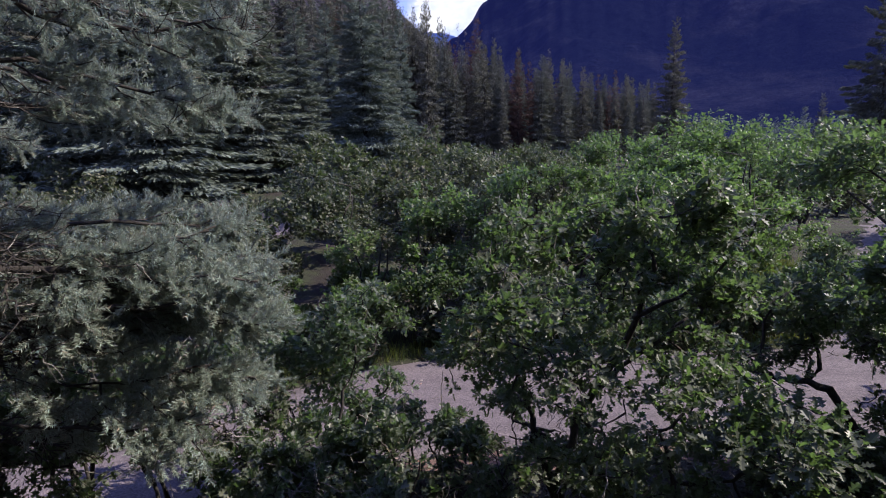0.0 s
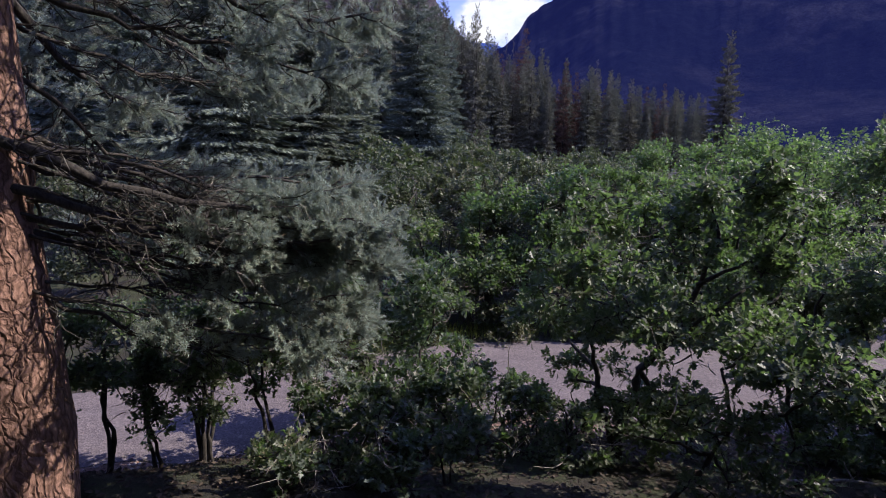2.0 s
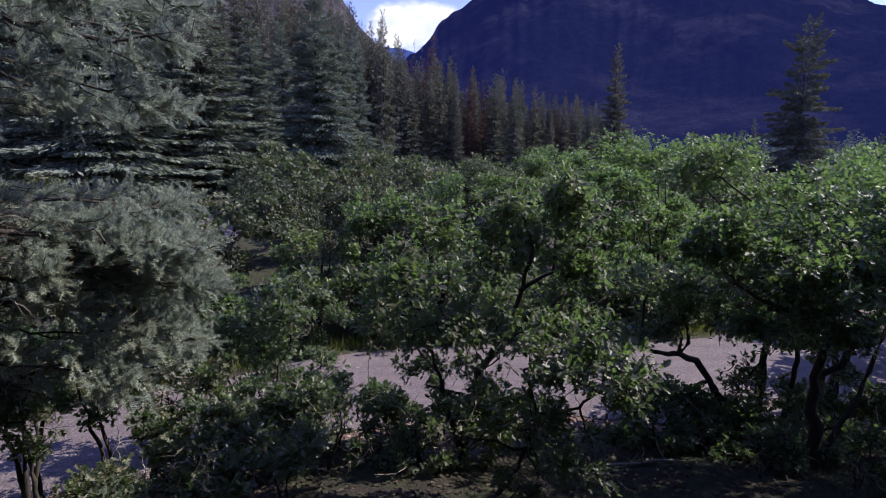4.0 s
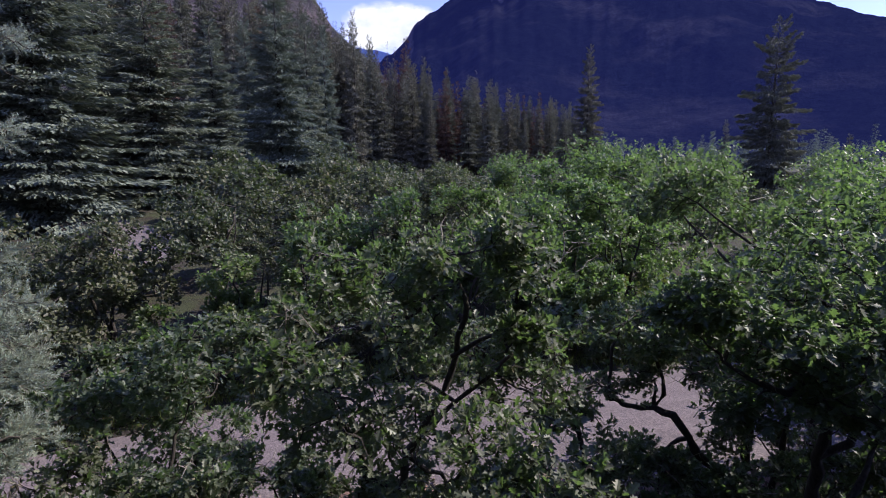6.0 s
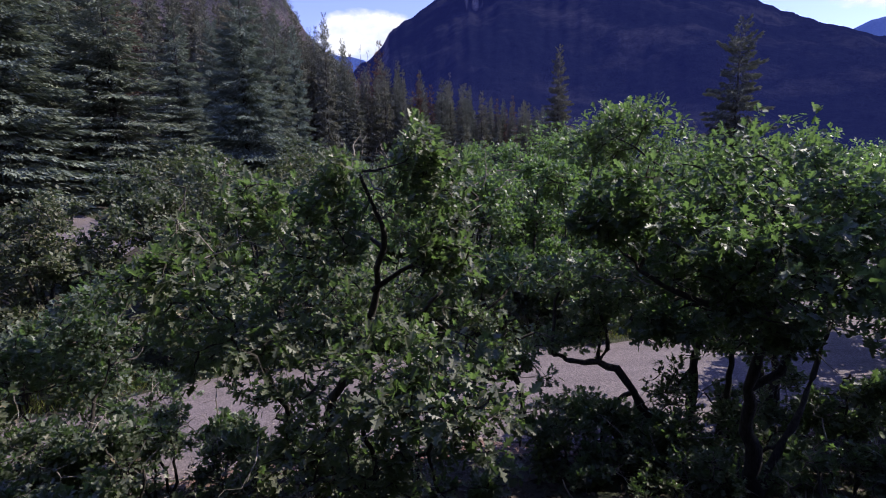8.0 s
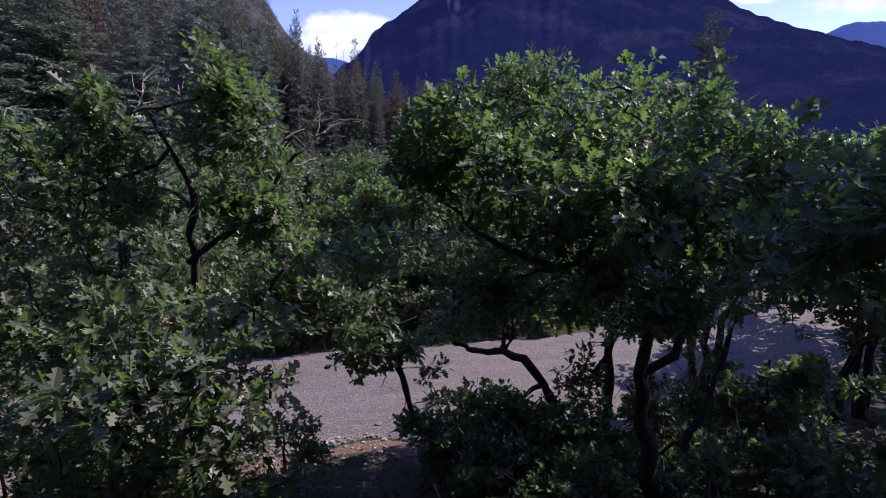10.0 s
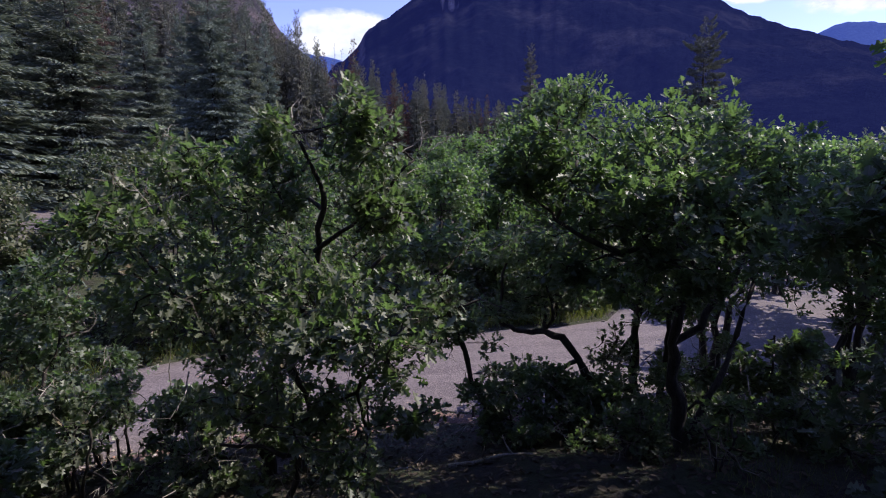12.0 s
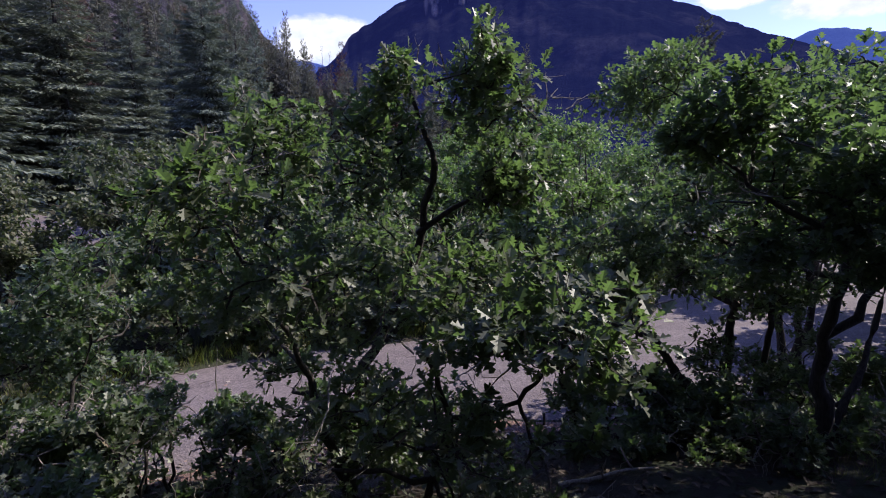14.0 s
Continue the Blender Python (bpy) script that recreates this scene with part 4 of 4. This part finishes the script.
            twigs.append(tube(bough, 0.008, 0.003, 4))
            if (s < 0.5 and (j % 3 == 0 or a < 0.9)) or (shown and bare) or rng.uniform() < 0.06:
                # A tangle of very dark twigs stands in for the shaded inner needles.
                for g in range(9 if shown else 0):
                    i = 1 + g % 7
                    twigs.append(tube(wander(bough[i], bough[i] + unit(d + rng.normal(0, 0.8, 3)) * rng.uniform(0.1, 0.32), 4, 0.15), 0.004, 0.0015, 3))
                for i in (3, 5, 7):
                    dead.append(tube(wander(bough[i], bough[i] + unit(d + rng.normal(0, 0.7, 3)) * rng.uniform(0.08, 0.22), 5, 0.15), 0.003, 0.001, 3))
                continue
            for g in range(11 if shown else 7 if k >= 84 else 5):
                u = 0.25 + 0.75 * g / 10
                i = min(6, int(u * 7))
                p = bough[i]
                e = unit(d * 0.7 + rng.normal(0, 0.55, 3) + [0, 0, 0.12])
                span = rng.uniform(0.07, 0.17)
                m = 7 if shown else 4
                w = np.repeat(e[None], m, 0) + rng.normal(0, 0.22, (m, 3))
                at.append(p + e * (span * np.linspace(0.0, 0.95, m))[:, None])
                ahead.append(unit(w))
    at, ahead = np.concatenate(at), np.concatenate(ahead)
    up = unit(np.array([0, 0, 1.0]) + rng.normal(0, 0.6, at.shape))
    part("branchwork", joined("branchwork", twigs), OAK_BARK, root, "", "stuff")
    part("deadwood", joined("deadwood", dead), TWIG_BARK, root, "pale dry twigs", "stuff")
    part("crown", joined("crown", [scattered(*sprig(15, 0.04, 0.4), at, ahead, up, rng.uniform(0.06, 0.1, len(at)))]), NEEDLE, root, "blue-grey needles", "stuff")


rng = np.random.default_rng(23)
near_conifer(-3.79, 2.44)


# ---- conifers of the valley ----
def frond_mesh(name, tiers, per, sprays, seed, ragged, blunt=0.75, grow=1.0):
    """Foliage of a conifer one metre tall: shelves of drooping boughs, each a flat fan of short sprays, and a dark inner core."""
    k = np.random.default_rng(seed)
    at, way, size, high = [], [], [], []
    for i in range(tiers):
        h = 0.04 + 0.95 * (i + k.uniform(0.25, 0.75)) / tiers
        r = 0.15 * (1 - h) ** blunt * (0.92 + 0.14 * math.sin(i * 2.3 + seed)) + 0.006
        n = per if h < 0.75 else max(5, int(per * 0.6))
        for j in range(n):
            if k.uniform() < ragged:
                continue
            a = j * 6.283 / n + i * 1.1 + k.uniform(-0.35, 0.35)
            at.append(h + k.uniform(-0.55, 0.55) / tiers)
            way.append((math.cos(a), math.sin(a)))
            size.append(r * (k.uniform(0.85, 1.22) if k.uniform() < 0.6 else k.uniform(0.55, 0.9)))
            high.append(np.interp(h, (0, 0.4, 0.8, 1), (-0.42, -0.2, 0.15, 1.5)) + k.uniform(-0.15, 0.15))
    at, way, size, high = np.array(at), np.array(way), np.array(size), np.array(high)
    n = len(at)
    count = np.maximum(4, (sprays * (size / size.max()) ** 0.9).astype(int))
    pick = np.repeat(np.arange(n), count)
    m = len(pick)
    s, L = k.uniform(0.02, 1.0, m) ** 0.62, size[pick]
    w = k.uniform(-1, 1, m) * 0.4 * (1.05 - s * 0.75) * np.clip(s * 3, 0, 1)
    d = np.column_stack([way[pick], np.zeros(m)])
    side = np.column_stack([-d[:, 1], d[:, 0], np.zeros(m)])
    p = d * (s * L)[:, None] + side * (w * L)[:, None]
    p[:, 2] = at[pick] + L * (high[pick] * s - 0.28 * s * s + 0.2 * s ** 4 - 0.3 * np.abs(w)) - k.uniform(0, 0.55, m) / tiers * np.clip(1.3 - s, 0.2, 1)
    hang = np.where(k.uniform(size=m) < 0.5, -0.9, -0.1) + 0.5 * high[pick]
    ahead = unit(d * (0.5 + 0.6 * s)[:, None] + side * (w * 2.2)[:, None] + np.column_stack([np.zeros((m, 2)), hang]) + k.normal(0, 0.25, p.shape))
    leaf = np.array([(0, 0, 0), (0.45, -0.17, 0.03), (1, 0, -0.08), (0.45, 0.17, 0.03)])
    up = np.tile([0, 0, 1.0], (m, 1)) + k.normal(0, 0.75, p.shape)
    long = grow * (0.012 + 0.012 * k.uniform(size=m)) * (0.6 + 0.4 * (1 - at[pick]))
    c = n * (6 if sprays > 60 else 3)
    inner = k.integers(0, n, c)
    a = k.uniform(0, 6.283, c)
    q = np.column_stack([np.cos(a), np.sin(a), np.zeros(c)]) * (size[inner] * k.uniform(0.05, 0.5, c))[:, None]
    q[:, 2] = at[inner] + k.uniform(-0.5, 0.5, c) / tiers
    qd = unit(np.column_stack([np.cos(a), np.sin(a), k.uniform(-0.9, 0.3, c)]) + k.normal(0, 0.35, q.shape))
    tris = [[[0, 1, 2], [0, 2, 3]]]
    return joined(name, [scattered(leaf, tris, p, ahead, up, long), scattered(leaf * [1, 1.5, 1], tris, q, qd, k.normal(size=q.shape), grow * 0.028 * k.uniform(0.5, 1.1, c) * (1.1 - at[inner]))])


FRONDS = [frond_mesh("crown", 33, 11, 360, q, 0.06, 0.68, 0.8) for q in (1, 2, 3)] + [frond_mesh("crown", 26, 10, 300, 12, 0.16, 0.42, 1.1)]
FAR_FRONDS = [frond_mesh("crown", 29, 8, 120, q, 0.08, 0.72, 1.25) for q in (4, 5, 6)]
BANK_FRONDS = [frond_mesh("crown", 30, 9, 110, 17, 0.06, 0.75, 1.7)]
SNAG_FRONDS = [frond_mesh("crown", 16, 5, 8, 7, 0.5, 0.8, 1.6)]
LONE_FRONDS = [frond_mesh("crown", 34, 11, 240, 14, 0.1, 0.75, 0.9), FRONDS.pop()]
for me in FRONDS + BANK_FRONDS:
    me.materials.append(FAR_NEEDLE)
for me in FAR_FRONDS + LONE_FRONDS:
    me.materials.append(SHADED_NEEDLE)
SNAG_FRONDS[0].materials.append(TWIG_BARK)
RED_FRONDS = [frond_mesh("crown", 26, 8, 90, 8, 0.15, 0.72, 1.25)]
RED_FRONDS[0].materials.append(RED_NEEDLE)
POLE = joined("trunk", [tube(np.array([(0, 0, -0.05), (0.002, 0, 0.3), (0, 0.002, 0.7), (0, 0, 0.96)]), 0.011, 0.0012, 7, 0.05)], True)
POLE.materials.append(OAK_BARK)


def conifer(az, far, tall, base, crown, label, name="spruce", fat=1.0, group="conifers of the valley"):
    """A conifer at az degrees right of straight ahead, far metres off, from the foot height base."""
    a = radians(az)
    root = thing(name, (far * math.sin(a), far * math.cos(a), base), label, "tree", group)
    root.scale, root.rotation_euler = (tall * fat, tall * fat, tall), (0, 0, rng.uniform(0, 6.28))
    for n, me in (("trunk", POLE), ("crown", crown)):
        o = new(n, me)
        o.parent = root
    return root


SPRUCE = "tall dark green spruce at the foot of the hillside"
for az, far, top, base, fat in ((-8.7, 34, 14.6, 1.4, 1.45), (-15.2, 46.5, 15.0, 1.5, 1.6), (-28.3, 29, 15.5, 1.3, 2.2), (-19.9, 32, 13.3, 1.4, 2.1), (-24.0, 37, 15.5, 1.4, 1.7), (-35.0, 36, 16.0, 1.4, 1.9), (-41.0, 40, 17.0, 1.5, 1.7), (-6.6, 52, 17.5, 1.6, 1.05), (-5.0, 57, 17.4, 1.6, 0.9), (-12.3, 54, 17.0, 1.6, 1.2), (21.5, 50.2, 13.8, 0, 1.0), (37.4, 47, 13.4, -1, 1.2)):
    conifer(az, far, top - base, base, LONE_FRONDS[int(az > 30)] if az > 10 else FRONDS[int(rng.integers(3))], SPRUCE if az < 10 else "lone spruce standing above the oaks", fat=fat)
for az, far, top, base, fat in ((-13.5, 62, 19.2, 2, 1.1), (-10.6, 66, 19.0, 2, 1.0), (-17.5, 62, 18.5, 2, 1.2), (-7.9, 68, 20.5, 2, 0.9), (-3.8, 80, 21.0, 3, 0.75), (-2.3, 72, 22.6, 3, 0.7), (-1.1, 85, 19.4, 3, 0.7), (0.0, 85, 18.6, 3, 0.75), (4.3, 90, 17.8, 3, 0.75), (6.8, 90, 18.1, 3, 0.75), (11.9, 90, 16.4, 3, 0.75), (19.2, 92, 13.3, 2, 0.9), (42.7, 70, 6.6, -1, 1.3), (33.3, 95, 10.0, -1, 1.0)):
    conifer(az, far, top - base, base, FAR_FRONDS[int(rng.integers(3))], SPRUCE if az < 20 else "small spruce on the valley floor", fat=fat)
conifer(9.8, 92, 15.6, 3.5, SNAG_FRONDS[0], "grey dead snag among the spruces", "dead_spruce", 0.5)
for az, far, top in ((0.8, 100, 25.3), (1.5, 100, 24.3)):
    conifer(az, far, top - 4, 4, SNAG_FRONDS[0], "thin half-dead spruce against the sky", "dead_spruce", 0.5)
for az, far, top in ((2.7, 95, 25.0), (7.9, 93, 17.4), (16.2, 92, 15.2), (14.6, 94, 15.0), (-18.9, 72, 22.5), (-20.4, 74, 24.0), (-11.4, 80, 25.0)):
    conifer(az, far, top - 4, 4, RED_FRONDS[0], "rust-red dying spruce in the forest", "dying_spruce", 0.8)
# Unseen spruces added around the camera to cut sky light and sun.
for bx, by, bt, bf in ((7.0, -1.0, 15, 1.25), (-9.5, -1.5, 13, 1.6), (-7.4, 0.6, 14, 1.5), (-5.6, -4.0, 13, 1.6), (-8.0, -5.5, 13, 1.5), (-4.5, -7.5, 12, 1.6), (-1.0, -8.0, 14, 1.5), (2.6, -7.5, 12, 1.6), (6.0, -8.0, 13, 1.5), (9.5, -7.0, 11, 1.6), (-6.5, -11.0, 15, 1.4), (0.8, -12.0, 15, 1.4), (7.5, -12.0, 15, 1.4)):
    conifer(math.degrees(math.atan2(bx, by)), math.hypot(bx, by), bt, float(height(bx, by)) - 0.2, BANK_FRONDS[0], "tall spruce added out of view to shade the bank", fat=bf, group="spruces on the bank")
tops = np.array([(-45, 20), (-20, 19), (-9, 16), (-3, 13.2), (0, 11), (2, 10.4), (5, 9.4), (9, 8.2), (13, 6.9), (17, 6.1), (20, 5.2), (26, 4.0), (60, 3.4)])
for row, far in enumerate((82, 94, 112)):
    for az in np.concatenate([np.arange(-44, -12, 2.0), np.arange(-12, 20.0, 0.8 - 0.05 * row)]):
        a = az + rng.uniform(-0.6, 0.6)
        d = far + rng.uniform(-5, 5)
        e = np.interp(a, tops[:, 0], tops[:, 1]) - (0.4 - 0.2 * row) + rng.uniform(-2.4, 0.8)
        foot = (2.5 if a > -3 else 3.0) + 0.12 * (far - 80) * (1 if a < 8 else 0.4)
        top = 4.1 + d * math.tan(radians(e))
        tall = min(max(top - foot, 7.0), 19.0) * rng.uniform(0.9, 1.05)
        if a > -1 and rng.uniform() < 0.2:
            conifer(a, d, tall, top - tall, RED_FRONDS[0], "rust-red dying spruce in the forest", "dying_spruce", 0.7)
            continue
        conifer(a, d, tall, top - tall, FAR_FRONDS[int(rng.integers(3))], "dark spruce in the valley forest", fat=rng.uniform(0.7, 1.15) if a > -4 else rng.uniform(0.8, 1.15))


def woods(name, spots, label, size):
    """Woods too far off to count: one mesh."""
    pieces = []
    small = frond_mesh("crown", 10, 4, 5, 9, 0.1, 0.75, 3.2)
    sv = np.array([q.co[:] for q in small.vertices])
    groups = {}
    for p in small.polygons:
        groups.setdefault(len(p.vertices), []).append(list(p.vertices))
    for x, y, z in spots:
        s = size * rng.uniform(0.6, 1.2)
        pieces.append((sv * np.array([s * 1.3, s * 1.3, s]) + np.array([x, y, z]), [np.array(g) for g in groups.values()]))
    return tagged(part(name, joined(name, pieces), FAR_NEEDLE), label, "trees", "", "stuff")


spots = []
for _ in range(900):
    az, d = rng.uniform(-46, -0.5), rng.uniform(140, 425)
    e = np.interp(az, (-75, -50, -30, -20, -12, -8, -6.8, -5, -3.4, -1.5, 0.3, 3), (27, 27, 25, 23, 19.3, 17.0, 15.6, 12.9, 11.4, 10.0, 8.0, 4))
    k = (d - 130) / 290
    zz = 4 + 420 * math.tan(radians(e)) * k ** 1.25
    spots.append((d * math.sin(radians(az)), d * math.cos(radians(az)), zz - 2))
woods("hillside_woods", spots, "scattered dark conifers on the hillside", 11)
spots = []
for _ in range(280):
    az, d = rng.uniform(16, 62), rng.uniform(130, 420)
    spots.append((d * math.sin(radians(az)), d * math.cos(radians(az)), -1 + rng.uniform(-1, 1) + d * 0.012))
woods("valley_woods", spots, "dark woods on the far valley floor", 9)


# ---- grass, stones, stake ----
def grass(name, spots, tall, label):
    n = len(spots)
    at = np.column_stack([spots, height(spots[:, 0], spots[:, 1])])
    ahead = unit(np.column_stack([rng.normal(0, 0.35, (n, 2)), np.ones(n)]))
    blade = np.array([(0, -0.012, 0), (0, 0.012, 0), (0.6, 0.008, 0.04), (0.6, -0.008, 0.04), (1, 0, 0.16)])
    return tagged(part(name, joined(name, [scattered(blade, [[[0, 1, 2, 3]], [[3, 2, 4]]], at, ahead, rng.normal(size=(n, 3)), tall * rng.uniform(0.5, 1.2, n))]), GRASS), label, "grass", "", "stuff")


gx = rng.uniform(-9, 12, 9000)
near, far = road_edges(gx)
grass("verge_grass", np.column_stack([gx, far + 0.02 + np.abs(rng.normal(0, 0.45, 9000))]), 0.3, "bright green grass along the far verge")
px, py = rng.normal(9.4, 0.8, 5000), rng.normal(15.8, 1.1, 5000)
grass("roadside_grass", np.column_stack([px, py]), 0.45, "tall sunlit grass where the lane bends away")
gx = rng.uniform(4.4, 8.5, 3000)
grass("bank_grass", np.column_stack([gx, rng.uniform(2.6, 4.6, 3000)]), 0.12, "sparse dull grass on the shaded bank")


def stones():
    bm = bmesh.new()
    bmesh.ops.create_icosphere(bm, subdivisions=1, radius=1)
    v = np.array([q.co[:] for q in bm.verts])
    f = [[[q.index for q in p.verts] for p in bm.faces]]
    bm.free()
    v *= rng.uniform(0.75, 1.2, (len(v), 1))
    v[:, 2] *= 0.6
    n = 4500
    x = rng.uniform(-7, 9, n)
    near, far = road_edges(x)
    y = np.where(rng.uniform(size=n) < 0.72, near + rng.normal(0.15, 0.28, n), near + (far - near) * rng.uniform(0, 1, n))
    s = rng.gamma(2.0, 0.0045, n) + 0.004
    at = np.column_stack([x, y, height(x, y) + 0.015 + 0.2 * s])
    return tagged(part("loose_stones", joined("loose_stones", [scattered(v, f, at, rng.normal(size=(n, 3)) * [1, 1, 0.1], np.tile([0, 0, 1.0], (n, 1)), s)]), STONE), "loose pinkish-grey stones along the road edge", "stones", "", "stuff")


stones()


def litter():
    """Dead leaves lying on the bank."""
    n = 24000
    x = rng.uniform(-6.5, 9, n)
    y = -4.0 + (road_edges(x)[0] + 4.0) * rng.uniform(0, 1, n) ** 0.7
    at = np.column_stack([x, y, height(x, y) + 0.01])
    ahead = np.column_stack([rng.normal(size=(n, 2)), rng.normal(0, 0.15, n)])
    up = np.column_stack([rng.normal(0, 0.3, (n, 2)), np.ones(n)])
    tagged(part("leaf_litter", joined("leaf_litter", [scattered(*PLAIN, at, ahead, up, 0.07 * rng.uniform(0.5, 1.2, n))]), DEAD_LEAF), "dry brown oak leaves littering the bank", "leaf litter", "", "stuff")


litter()
sz = float(height(3.41, 6.3))
part("stake", joined("stake", [tube(np.array([(3.41, 6.3, sz - 0.1), (3.412, 6.3, sz + 0.1), (3.41, 6.305, sz + 0.16)]), 0.02, 0.016, 8, 0.1)], True), OAK_BARK)
tagged(bpy.data.objects["stake"], "short dark weathered wooden stake at the road edge", "stake")


def fallen_branch(points, r0, r1, label):
    """A grey branch lying on the bank, with the stubs of its side twigs."""
    p = np.array([(x, y, float(height(x, y)) + r0 * 0.6 + lift) for x, y, lift in points])
    root = thing("fallen_branch", tuple(p[0]), label, "branch")
    line = np.concatenate([wander(a, b, 5, 0.05)[:-1] for a, b in zip(p[:-1], p[1:])] + [p[-1:]])
    part("stick", joined("stick", [tube(line, r0, r1, 8, 0.18)], True), TWIG_BARK, root)
    for k in (3, 6, 9):
        if k < len(line):
            end = line[k] + rng.normal(0, 0.12, 3) + [0, 0, 0.12]
            part("stub", joined("stub", [tube(wander(line[k], end, 4, 0.1), r1, 0.004, 5)], True), TWIG_BARK, root)


fallen_branch(((4.43, 5.75, 0.0), (4.5, 5.3, 0.03), (4.47, 4.9, 0.0)), 0.035, 0.018, "grey dead branch fallen on the shaded bank")
fallen_branch(((2.7, 4.3, 0.0), (3.1, 4.15, 0.04), (3.5, 4.2, 0.0)), 0.02, 0.01, "thin dry stick lying in the leaf litter")
